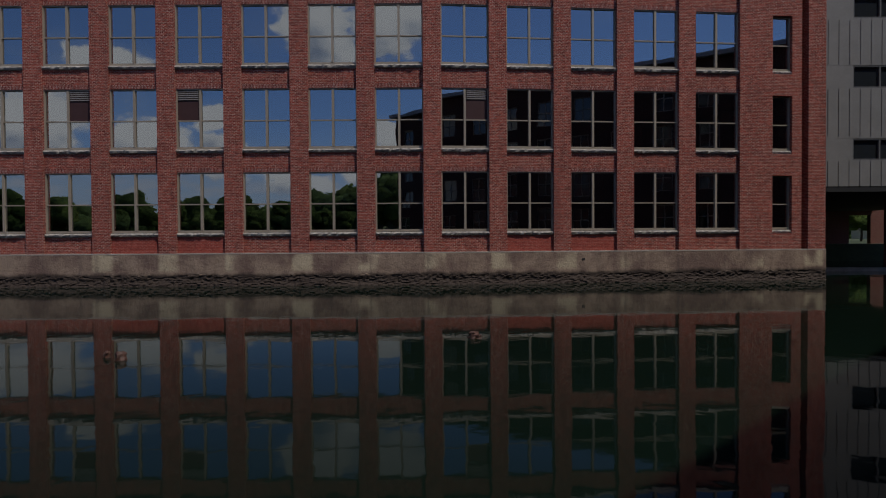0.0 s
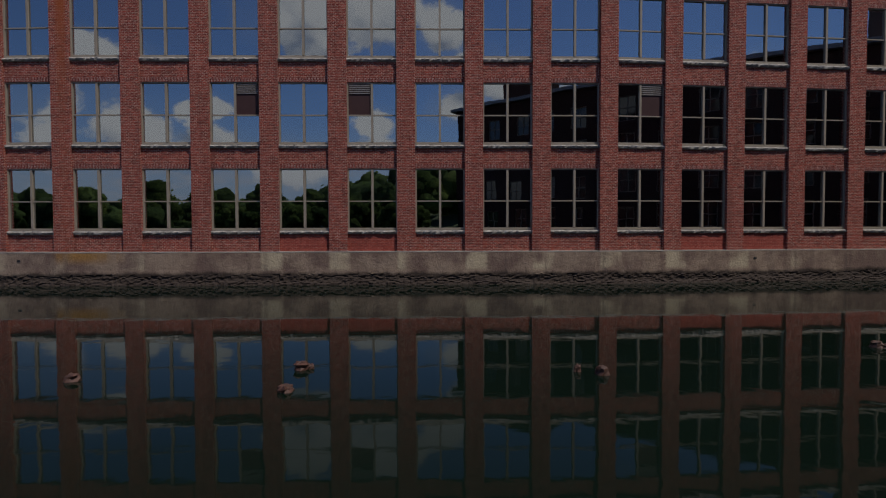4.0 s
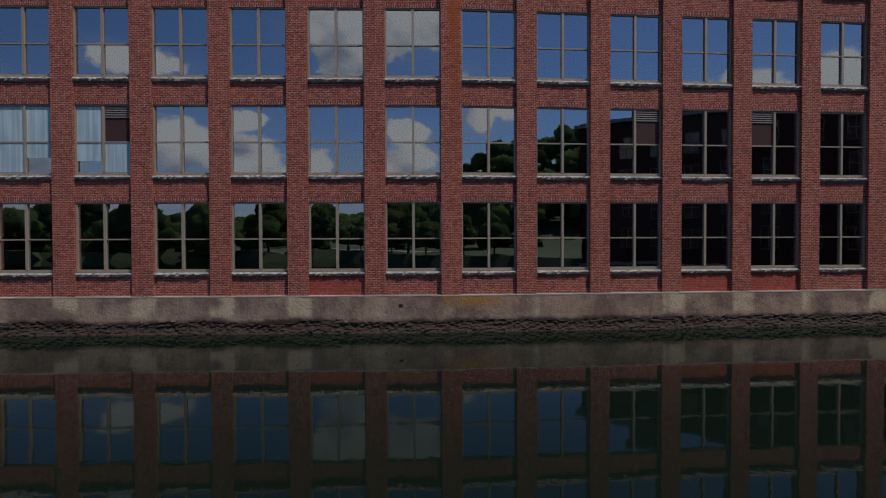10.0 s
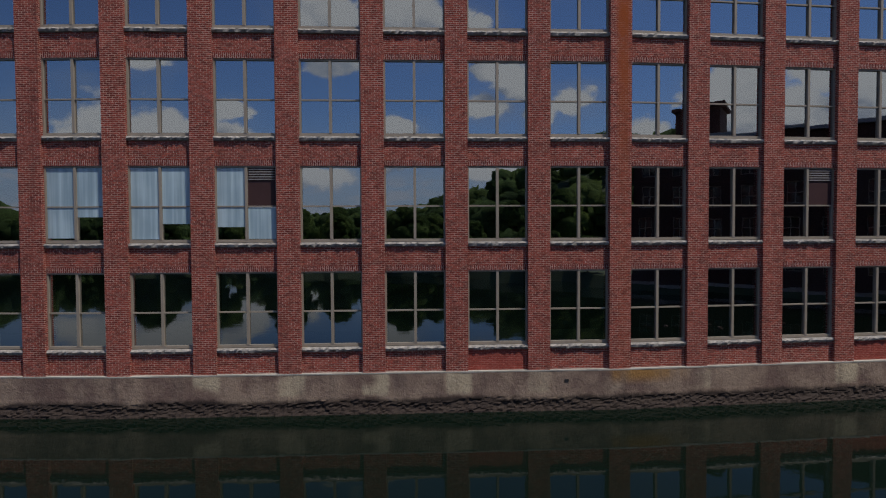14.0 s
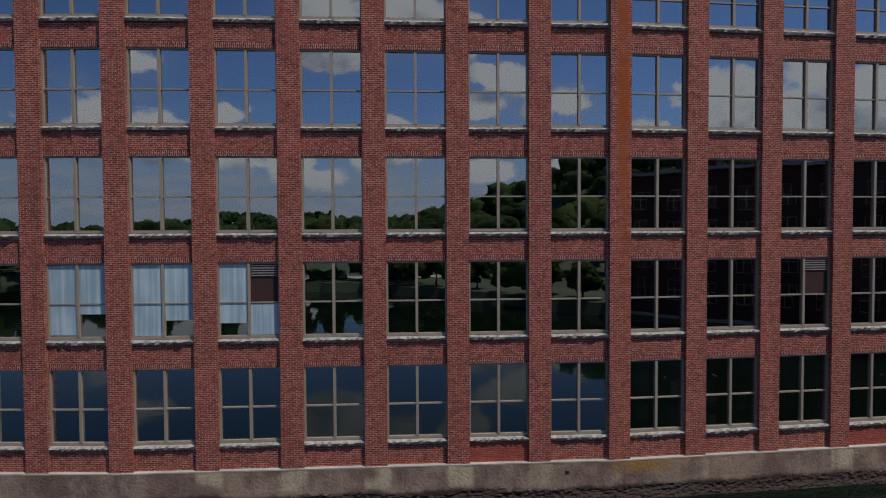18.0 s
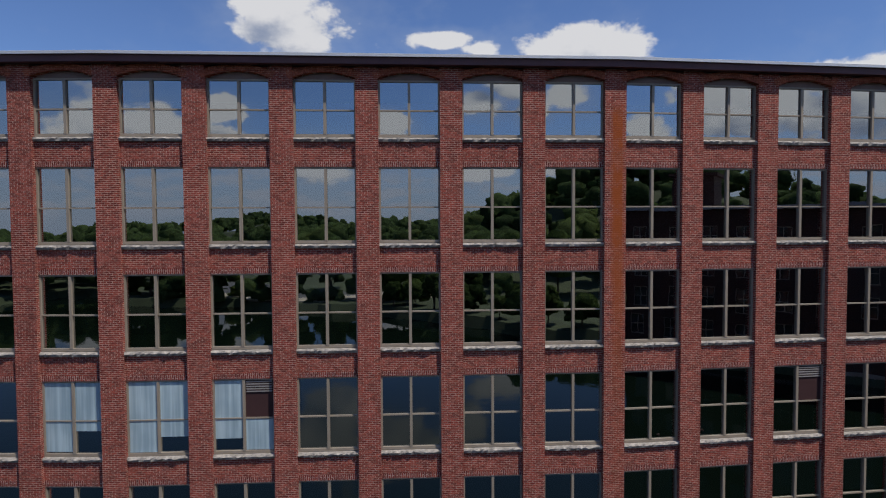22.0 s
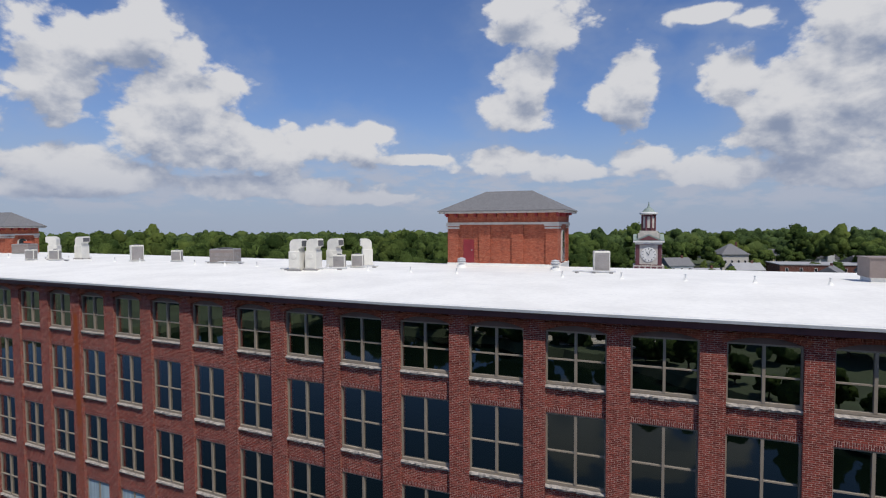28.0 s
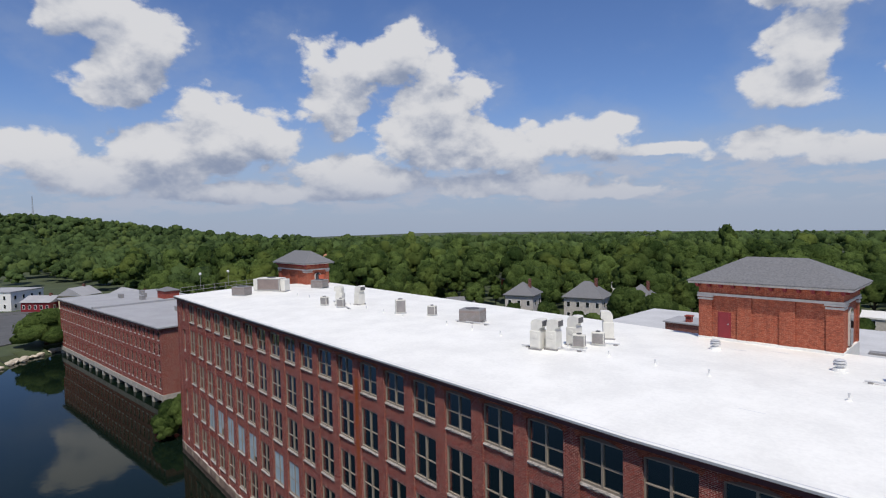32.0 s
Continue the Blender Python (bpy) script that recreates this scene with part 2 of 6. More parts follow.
def plain(name, color, rough=0.7, vary=0.25, scale=1.5, metal=0.0, bump=0.2, spec=0.5):
    m, N = material(name)
    pos = place(N)
    a, b = N.noise(pos, scale, 5, 0.6), N.noise(pos, scale * 14, 4, 0.6)
    f = N.math("ADD", N.math("MULTIPLY", a, 0.65), N.math("MULTIPLY", b, 0.35))
    dark = tuple(c * (1 - vary) for c in color)
    light = tuple(min(1.0, c * (1 + vary * 0.6)) for c in color)
    finish(N, N.mix(N.ramp(f, 0.32, 0.68), dark, light), rough, b, bump, 0.01, metal, spec)
    return m


M = {}
M["brick"] = brick_material("red brick", (0.165, 0.029, 0.022), (0.385, 0.077, 0.052), (0.43, 0.295, 0.24))
M["rusty_brick"] = brick_material("rust streaked brick", (0.165, 0.029, 0.022), (0.385, 0.077, 0.052), (0.43, 0.295, 0.24), rust=True)
M["red_brick"] = brick_material("repainted red brick", (0.27, 0.045, 0.032), (0.36, 0.07, 0.05), (0.33, 0.14, 0.11))
M["soldier"] = brick_material("soldier brick", (0.135, 0.026, 0.023), (0.30, 0.065, 0.048), (0.47, 0.345, 0.295), True)
M["orange_brick"] = brick_material("orange brick", (0.26, 0.060, 0.034), (0.46, 0.118, 0.062), (0.37, 0.17, 0.11))
M["old_brick"] = brick_material("dark brick", (0.13, 0.045, 0.035), (0.21, 0.07, 0.05), (0.22, 0.16, 0.13))
# the mill across the pond is backlit; its shade is put into this colour
M["backlit_brick"] = brick_material("brick darkened as backlit", (0.055, 0.022, 0.018), (0.095, 0.036, 0.028), (0.10, 0.075, 0.06))
M["granite"] = plain("rough granite", (0.36, 0.325, 0.29), 0.85, 0.45, 6.0, bump=0.8)
M["frame"] = plain("tan window frame", (0.30, 0.25, 0.195), 0.5, 0.1, 2.0)
M["white_roof"] = plain("white membrane", (0.80, 0.79, 0.745), 0.6, 0.10, 0.35, bump=0.1)
M["fascia"] = plain("maroon painted wood", (0.10, 0.035, 0.04), 0.55, 0.2, 2.0)
M["gutter"] = plain("light metal edge", (0.62, 0.63, 0.64), 0.4, 0.08, 2.0, metal=0.4)
M["head_board"] = plain("brown painted board", (0.17, 0.105, 0.085), 0.6, 0.15, 2.0)
M["slate"] = plain("grey shingle", (0.165, 0.165, 0.17), 0.85, 0.28, 7.0)
M["cream"] = plain("cream painted metal", (0.68, 0.66, 0.60), 0.5, 0.1, 2.0)
M["grey_metal"] = plain("grey metal", (0.30, 0.29, 0.28), 0.5, 0.2, 2.0, metal=0.3)
M["red_paint"] = plain("dark red paint", (0.22, 0.016, 0.024), 0.5, 0.15, 2.0)
M["white_paint"] = plain("white paint", (0.78, 0.77, 0.74), 0.6, 0.08, 2.0)
M["asphalt"] = plain("asphalt", (0.09, 0.09, 0.09), 0.9, 0.2, 0.3)
M["concrete"] = plain("concrete", (0.40, 0.37, 0.32), 0.9, 0.3, 1.2, bump=0.4)
M["yellow_paint"] = plain("pale yellow clapboard", (0.62, 0.55, 0.36), 0.7, 0.1, 1.0)
M["grey_roof"] = plain("grey flat roofing", (0.33, 0.33, 0.34), 0.85, 0.12, 0.25)
M["brown_metal"] = plain("brown duct metal", (0.25, 0.20, 0.18), 0.55, 0.15, 1.2)
M["orange_door"] = plain("orange red paint", (0.45, 0.10, 0.05), 0.6, 0.15, 2.0)
M["black"] = plain("painted opening shade", (0.015, 0.015, 0.017), 0.8, 0.2, 2.0)
M["verdigris"] = plain("verdigris copper", (0.24, 0.30, 0.27), 0.7, 0.2, 2.0)
M["stone_trim"] = plain("pale stone trim", (0.55, 0.51, 0.46), 0.8, 0.2, 2.0)
M["grille"] = plain("dark grille", (0.10, 0.10, 0.105), 0.6, 0.3, 8.0)
M["galvanised"] = plain("galvanised steel", (0.62, 0.62, 0.62), 0.45, 0.12, 3.0, metal=0.25)
M["gravel"] = plain("pale gravel shore", (0.50, 0.44, 0.35), 0.95, 0.3, 1.0, bump=0.5)
M["grey_pad"] = plain("grey membrane pad", (0.68, 0.68, 0.67), 0.8, 0.1, 3.0)
M["blue_paint"] = plain("blue clapboard", (0.06, 0.12, 0.35), 0.6, 0.1, 2.0)
M["plum_brick"] = plain("plum painted wood", (0.15, 0.05, 0.06), 0.7, 0.2, 2.0)
M["slat"] = plain("pale louvre slat", (0.30, 0.27, 0.26), 0.6, 0.1, 2.0)
M["wing_roof"] = plain("weathered pale roofing", (0.5, 0.5, 0.5), 0.8, 0.12, 0.3)
M["terracotta"] = plain("terracotta tiles", (0.42, 0.20, 0.12), 0.85, 0.2, 1.0)
# near-black colour stands in for the shade of unlit rooms and soffit
M["dark"] = plain("near-black interior shade", (0.016, 0.016, 0.018), 0.9, 0.2, 1.0)
M["shade"] = plain("grey shade cloth", (0.16, 0.17, 0.18), 0.9, 0.1, 1.0)
M["blind"] = None
M["louver"] = plain("brown louvre metal", (0.06, 0.030, 0.030), 0.6, 0.1, 2.0, spec=0.2)
M["cladding"] = plain("grey cladding", (0.19, 0.185, 0.18), 0.6, 0.12, 0.8)
M["grass"] = plain("grass", (0.055, 0.072, 0.03), 0.95, 0.35, 0.2)
M["bark"] = plain("bark", (0.10, 0.075, 0.055), 0.95, 0.3, 4.0)
M["rotten_wood"] = plain("rotten wet wood", (0.085, 0.035, 0.022), 0.6, 0.6, 9.0, bump=0.6)
M["rust"] = plain("rust", (0.30, 0.08, 0.02), 0.9, 0.4, 3.0)


def glass_material():
    m, N = material("coated window glass")
    pos = place(N)
    wob = N.noise(pos, 1.3, 2, 0.5)
    bn = N.add("ShaderNodeBump", None, Height=wob, Strength=0.05, Distance=0.02)
    gl = N.add("ShaderNodeBsdfGlossy", None, Color=(0.93, 0.98, 1.0, 1), Roughness=0.0, Normal=bn.outputs[0])
    tr = N.add("ShaderNodeBsdfTransparent", None, Color=(0.36, 0.41, 0.41, 1))
    fr = N.add("ShaderNodeFresnel", None, IOR=1.55)
    f = N.math("ADD", N.math("MULTIPLY", fr.outputs[0], 0.65), 0.36, clamp=True)
    mx = N.add("ShaderNodeMixShader", None, i0=f, i1=tr.outputs[0], i2=gl.outputs[0])
    N.add("ShaderNodeOutputMaterial", None, Surface=mx.outputs[0])
    return m


def blind_material():
    m, N = material("pale roller blind")
    pos = place(N)
    # shading of the folds is put into the colour as upright streaks
    fold = N.noise(N.add("ShaderNodeMapping", None, Vector=pos, Scale=(7.0, 7.0, 0.25)).outputs[0], 1.0, 3, 0.5)
    broad = N.noise(pos, 0.8, 2, 0.5)
    f = N.math("ADD", N.math("MULTIPLY", fold, 0.6), N.math("MULTIPLY", broad, 0.4))
    finish(N, N.mix(N.ramp(f, 0.36, 0.66), (0.28, 0.38, 0.44), (0.46, 0.58, 0.63)), 0.4, fold, 0.4, 0.03)
    return m


M["blind"] = blind_material()


def footing_material():
    m, N = material("stained footing concrete")
    pos = place(N)
    z = N.add("ShaderNodeSeparateXYZ", None, i0=pos).outputs[2]
    a, b = N.noise(pos, 0.9, 5, 0.65), N.noise(pos, 9.0, 5, 0.65)
    run = N.noise(N.add("ShaderNodeMapping", None, Vector=pos, Scale=(2.6, 2.6, 0.25)).outputs[0], 1.0, 5, 0.65)
    col = N.mix(N.ramp(a, 0.35, 0.65), (0.17, 0.110, 0.088), (0.31, 0.225, 0.165))
    bay = N.math("PINGPONG", N.math("ADD", N.add("ShaderNodeSeparateXYZ", None, i0=pos).outputs[0], 26.37), 1.5225)
    lime = N.math("MULTIPLY", N.ramp(N.math("MULTIPLY_ADD", b, 0.25, bay), 0.50, 0.68, 1.0, 0.0), N.ramp(N.noise(pos, 0.45, 2, 0.5), 0.42, 0.55))
    lime = N.math("MULTIPLY", lime, N.ramp(N.math("MULTIPLY_ADD", b, 0.3, z), 0.72, 0.95))
    col = N.mix(N.math("MULTIPLY", lime, 0.8), col, (0.50, 0.41, 0.28))
    col = N.mix(N.ramp(run, 0.5, 0.75, 0.0, 0.6), col, (0.12, 0.085, 0.072))
    px = N.add("ShaderNodeSeparateXYZ", None, i0=pos).outputs[0]
    spread = N.math("ABSOLUTE", N.math("ADD", px, 25.6))
    leak = N.math("MULTIPLY", N.ramp(N.math("MULTIPLY_ADD", run, 2.4, spread), 1.6, 3.0, 1.0, 0.0), N.ramp(z, 0.85, 1.3))
    col = N.mix(N.math("MULTIPLY", leak, 0.8), col, (0.34, 0.17, 0.04))
    edge = N.math("MULTIPLY_ADD", a, 0.45, z)
    col = N.mix(N.ramp(edge, 0.68, 0.88, 0.95, 0.0), col, (0.036, 0.025, 0.020))
    col = N.mix(N.ramp(b, 0.55, 0.8, 0.0, 0.5), col, (0.06, 0.05, 0.042))
    finish(N, col, 0.85, N.math("ADD", b, a), 0.7, 0.04, spec=0.3)
    return m


def far_glass():
    m, N = material("dark distant pane")
    finish(N, (0.02, 0.024, 0.028), 0.05, spec=0.9)
    return m


M["glass_far"] = far_glass()
M["footing"] = footing_material()
M["glass"] = glass_material()


def water_material():
    m, N = material("pond water")
    pos = place(N)
    mp = N.add("ShaderNodeMapping", None, Vector=pos, Scale=(1.0, 1.0, 1.0)).outputs[0]
    a, b, c = N.noise(mp, 0.7, 3, 0.5), N.noise(mp, 0.12, 2, 0.5), N.noise(mp, 3.0, 2, 0.5)
    h = N.math("ADD", N.math("MULTIPLY_ADD", a, 0.5, N.math("MULTIPLY", c, 0.11)), b)
    finish(N, (0.004, 0.009, 0.0058), 0.03, h, 0.085, 0.1, spec=0.25, IOR=1.33)
    return m


M["water"] = water_material()


def leaf_material(name, a, b, pale):
    m, N = material(name)
    rnd = N.add("ShaderNodeNewGeometry").outputs["Random Per Island"]
    obr = N.add("ShaderNodeObjectInfo").outputs["Random"]
    pos = place(N)
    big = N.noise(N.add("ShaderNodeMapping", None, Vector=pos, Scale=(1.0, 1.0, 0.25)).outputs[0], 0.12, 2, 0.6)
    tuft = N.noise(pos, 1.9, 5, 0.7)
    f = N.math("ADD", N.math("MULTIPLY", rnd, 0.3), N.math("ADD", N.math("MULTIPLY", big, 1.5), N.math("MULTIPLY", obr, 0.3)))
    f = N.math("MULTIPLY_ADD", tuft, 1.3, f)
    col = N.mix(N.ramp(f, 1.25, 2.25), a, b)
    spot = N.noise(pos, 0.04, 2, 0.5)
    col = N.mix(N.ramp(spot, 0.54, 0.68, 0.0, 0.7), col, pale)
    b = N.add("ShaderNodeBsdfPrincipled", None, Base_Color=col, Roughness=0.85)
    b.inputs["Specular IOR Level"].default_value = 0.06
    bn = N.add("ShaderNodeBump", None, Height=tuft, Strength=1.0, Distance=0.7)
    N.tree.links.new(bn.outputs[0], b.inputs["Normal"])
    t = N.add("ShaderNodeBsdfTranslucent", None, Color=col)
    N.add("ShaderNodeOutputMaterial", None, Surface=N.add("ShaderNodeMixShader", None, i0=0.42, i1=b.outputs[0], i2=t.outputs[0]).outputs[0])
    return m


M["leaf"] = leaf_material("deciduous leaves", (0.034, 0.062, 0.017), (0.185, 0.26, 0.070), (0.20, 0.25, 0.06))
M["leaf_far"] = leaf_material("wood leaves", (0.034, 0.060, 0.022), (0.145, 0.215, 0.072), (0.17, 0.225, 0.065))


# ---- mesh helpers ----
def mesh(name, verts, faces, mat):
    me = bpy.data.meshes.new(name)
    me.from_pydata(verts, [], faces)
    for mm in (mat if isinstance(mat, (list, tuple)) else [mat]):
        me.materials.append(mm)
    me.update()
    return me


BOXF = [(0, 3, 2, 1), (4, 5, 6, 7), (0, 1, 5, 4), (1, 2, 6, 5), (2, 3, 7, 6), (3, 0, 4, 7)]


def boxes(name, items, mat, bevel=0.0):
    """Boxes (x0, y0, z0, x1, y1, z1), joined into one mesh."""
    if bevel:
        bm = bmesh.new()
        for x0, y0, z0, x1, y1, z1 in items:
            vs = [bm.verts.new(p) for p in ((x0, y0, z0), (x1, y0, z0), (x1, y1, z0), (x0, y1, z0), (x0, y0, z1), (x1, y0, z1), (x1, y1, z1), (x0, y1, z1))]
            for f in BOXF:
                bm.faces.new([vs[i] for i in f])
        bmesh.ops.bevel(bm, geom=bm.edges[:], offset=bevel, segments=1, affect="EDGES")
        me = bpy.data.meshes.new(name)
        bm.to_mesh(me)
        bm.free()
        me.materials.append(mat)
        return me
    vs, fs = [], []
    for x0, y0, z0, x1, y1, z1 in items:
        k = len(vs)
        vs += [(x0, y0, z0), (x1, y0, z0), (x1, y1, z0), (x0, y1, z0), (x0, y0, z1), (x1, y0, z1), (x1, y1, z1), (x0, y1, z1)]
        fs += [tuple(i + k for i in f) for f in BOXF]
    return mesh(name, vs, fs, mat)


def tube(name, pts, r, mat, n=8, taper=1.0):
    """A round rod along points."""
    vs, fs = [], []
    pts = [Vector(p) for p in pts]
    for k, p in enumerate(pts):
        d = (pts[min(k + 1, len(pts) - 1)] - pts[max(k - 1, 0)]).normalized()
        a = d.cross(Vector((0.31, 0.95, 0.05)))
        a.normalize()
        b = d.cross(a)
        rr = r * (1 + (taper - 1) * k / (len(pts) - 1))
        vs += [p + rr * (math.cos(2 * math.pi * j / n) * a + math.sin(2 * math.pi * j / n) * b) for j in range(n)]
        if k:
            fs += [((k - 1) * n + j, (k - 1) * n + (j + 1) % n, k * n + (j + 1) % n, k * n + j) for j in range(n)]
    fs += [tuple(range(n))[::-1], tuple(range((len(pts) - 1) * n, len(pts) * n))]
    return mesh(name, vs, fs, mat)


def lathe(name, prof, mat, n=16):
    vs, fs = [], []
    for k, (r, z) in enumerate(prof):
        vs += [(r * math.cos(2 * math.pi * j / n), r * math.sin(2 * math.pi * j / n), z) for j in range(n)]
        if k:
            fs += [((k - 1) * n + j, (k - 1) * n + (j + 1) % n, k * n + (j + 1) % n, k * n + j) for j in range(n)]
    fs += [tuple(range(n))[::-1], tuple(range((len(prof) - 1) * n, len(prof) * n))]
    return mesh(name, vs, fs, mat)


def prism(name, outline, z0, z1, mat):
    """An upright prism over a plan outline (counter-clockwise)."""
    n = len(outline)
    vs = [(x, y, z0) for x, y in outline] + [(x, y, z1) for x, y in outline]
    fs = [tuple(range(n))[::-1], tuple(range(n, 2 * n))] + [(i, (i + 1) % n, n + (i + 1) % n, n + i) for i in range(n)]
    return mesh(name, vs, fs, mat)


def part(name, me, parent, m=None, label=""):
    ob = new(name, me)
    ob.parent = parent
    if m is not None:
        ob.matrix_basis = m
    return tagged(ob, label)


def thing(name, m=None, label="", category="", group="", kind="", me=None):
    ob = new(name, me)
    if m is not None:
        ob.matrix_basis = m
    return tagged(ob, label, category, group, kind)


def hip_roof(name, x0, y0, x1, y1, z0, z1, mat, over=0.0, thick=0.15):
    """A hipped roof with a ridge along its longer side."""
    x0, y0, x1, y1 = x0 - over, y0 - over, x1 + over, y1 + over
    w, d = x1 - x0, y1 - y0
    if w >= d:
        a, b = (x0 + d / 2, (y0 + y1) / 2, z1), (x1 - d / 2, (y0 + y1) / 2, z1)
        vs = [(x0, y0, z0), (x1, y0, z0), (x1, y1, z0), (x0, y1, z0), a, b]
        fs = [(0, 1, 5, 4), (1, 2, 5), (2, 3, 4, 5), (3, 0, 4)]
    else:
        a, b = ((x0 + x1) / 2, y0 + w / 2, z1), ((x0 + x1) / 2, y1 - w / 2, z1)
        vs = [(x0, y0, z0), (x1, y0, z0), (x1, y1, z0), (x0, y1, z0), a, b]
        fs = [(0, 1, 4), (1, 2, 5, 4), (2, 3, 5), (3, 0, 4, 5)]
    k = len(vs)
    vs += [(x0, y0, z0 - thick), (x1, y0, z0 - thick), (x1, y1, z0 - thick), (x0, y1, z0 - thick)]
    fs += [(k, k + 1, 1, 0), (k + 1, k + 2, 2, 1), (k + 2, k + 3, 3, 2), (k + 3, k, 0, 3), (k + 3, k + 2, k + 1, k)]
    return mesh(name, vs, fs, mat)


# ---- the mill along the water ----
BAY, PIL = 3.045, 0.82                          # bay spacing and pilaster width
OPEN = BAY - PIL                                # clear opening between pilasters
SILL = [2.27 + 3.84 * r for r in range(5)]      # undersides of the sills
FACE, WALL, PANE = 0.0, 0.135, 0.23              # depths behind the pilasters' faces
EAVE = 20.66
HEAD = 2.95                                     # head of an opening above its sill's underside
X0, Y0 = -26.43, 23.78                          # the pilaster where the wall bends
BEND_B, BEND_C, BEND_D = 3.7, 8.8, -3.55
SEG_A = pose(X0, Y0, 0)
SEG_B = pose(X0, Y0, 0, 0, 0, BEND_B)
SEG_C = SEG_B @ pose(8 * BAY, 0, 0, 0, 0, BEND_C - BEND_B)
SEG_D = SEG_A @ pose(-6 * BAY, 0, 0, 0, 0, BEND_D)


def seg(i):
    """The wall's frame at the left edge of bay i, measured from pilaster i."""
    if i < -6:
        return SEG_D @ pose((i + 6) * BAY, 0, 0)
    if i < 0:
        return SEG_A @ pose(i * BAY, 0, 0)
    return SEG_B @ pose(i * BAY, 0, 0) if i < 8 else SEG_C @ pose((i - 8) * BAY, 0, 0)


mill = thing("mill_building", None, "five-storey red brick mill rising from the pond, white flat roof", "building")

pilaster_me = boxes("pilaster", [(-PIL / 2, FACE, 1.5, PIL / 2, 0.6, EAVE - 0.35)], M["brick"])
spandrel_me = boxes("spandrel", [(PIL / 2, WALL, 0.2, BAY - PIL / 2, 0.6, 3.84 - HEAD)], M["brick"])
soldier_me = boxes("soldier_course", [(PIL / 2, WALL - 0.006, 0.0, BAY - PIL / 2, 0.6, 0.2)], M["soldier"])
apron_me = boxes("wall_base", [(PIL / 2, WALL, 1.5, BAY - PIL / 2, 0.6, SILL[0])], M["brick"])


def stone_sill(name, x0, x1, rough=0.03):
    bm = bmesh.new()
    n = 24
    rows = []
    prof = [(0.6, 0.0), (0.075, 0.015), (0.035, 0.10), (0.075, 0.165), (0.6, 0.19)]
    for k in range(n + 1):
        x = x0 + (x1 - x0) * k / n
        rows.append([bm.verts.new((x, y + (rough * random.uniform(-1, 1) if j in (1, 2, 3) else 0), z + (rough * 0.6 * random.uniform(-1, 1) if j == 2 else 0))) for j, (y, z) in enumerate(prof)])
    for a, b in zip(rows, rows[1:]):
        for j in range(len(prof)):
            bm.faces.new((a[j], b[j], b[(j + 1) % 5], a[(j + 1) % 5]))
    bm.faces.new(rows[0])
    bm.faces.new(rows[-1][::-1])
    bmesh.ops.recalc_face_normals(bm, faces=bm.faces[:])
    me = bpy.data.meshes.new(name)
    bm.to_mesh(me)
    bm.free()
    me.materials.append(M["granite"])
    return me


sill_mes = [stone_sill("window_sill", PIL / 2 - 0.04, BAY - PIL / 2 + 0.02) for _ in range(5)]

Z0, Z1 = 0.19, HEAD                             # opening of a common window above its sill's underside
ZT = 2.24                                       # square head of a top window
XL, XR, XM = PIL / 2, BAY - PIL / 2, BAY / 2
FR, MU = 0.06, 0.048                            # frame width, half a mullion


def window_frame(z0, z1, xl=XL, xr=XR, cross=True):
    """The outer frame as one ring, and the bars inside it."""
    xm, zm = (xl + xr) / 2, z0 + (z1 - z0) * 0.47
    rects = [(xl, z0, xr, z1), (xl + FR, z0 + 0.10, xr - FR, z1 - 0.06)]
    vs = [(x, y, z) for y in (0.165, 0.32) for a, b, c, d in rects for x, z in ((a, b), (c, b), (c, d), (a, d))]
    fs = []
    for k in range(4):
        n = (k + 1) % 4
        fs += [(k, n, 4 + n, 4 + k), (8 + n, 8 + k, 12 + k, 12 + n), (n, k, 8 + k, 8 + n), (4 + k, 4 + n, 12 + n, 12 + k)]
    ring = mesh("window", vs, fs, M["frame"])
    if cross:
        bars = [("mullion", (xm - MU, 0.15, z0 + 0.10, xm + MU, 0.31, z1 - 0.06)), ("glazing_bar", (xl + FR, 0.18, zm - 0.026, xm - MU, 0.30, zm + 0.026)), ("glazing_bar", (xm + MU, 0.18, zm - 0.026, xr - FR, 0.30, zm + 0.026))]
    else:
        bars = [("glazing_bar", (xl + FR, 0.18, zm - 0.026, xr - FR, 0.30, zm + 0.026))]
    return ring, [(name, boxes(name, [b], M["frame"])) for name, b in bars]


def pane(x0, x1, z0, z1):
    return mesh("pane", [(x0, 0, z0), (x1, 0, z0), (x1, 0, z1), (x0, 0, z1), (x0, 0.012, z0), (x1, 0.012, z0), (x1, 0.012, z1), (x0, 0.012, z1)], [(0, 1, 2, 3)], M["glass"])


def pane_set(z0, z1, xl=XL, xr=XR, cross=True):
    """Meshes and middles of a window's panes."""
    xm, zm = (xl + xr) / 2, z0 + (z1 - z0) * 0.47
    cols = ((xl + FR, xm - MU), (xm + MU, xr - FR)) if cross else ((xl + FR, xr - FR),)
    out = []
    for a, b in ((z0 + 0.10, zm - 0.026), (zm + 0.026, z1 - 0.06)):
        for c, d in cols:
            out.append((pane((c - d) / 2, (d - c) / 2, (a - b) / 2, (b - a) / 2), (c + d) / 2, (a + b) / 2))
    return out


frame_me, frame_top_me = window_frame(Z0, Z1), window_frame(Z0, ZT)
panes_me, panes_top_me = pane_set(Z0, Z1), pane_set(Z0, ZT)
NX0, NX1 = 1.25, 2.25                           # the narrow windows of the end bays
frame_n, frame_nt = window_frame(Z0, Z1 - 0.15, NX0, NX1, False), window_frame(Z0, ZT, NX0, NX1, False)
panes_n, panes_nt = pane_set(Z0, Z1 - 0.15, NX0, NX1, False), pane_set(Z0, ZT, NX0, NX1, False)


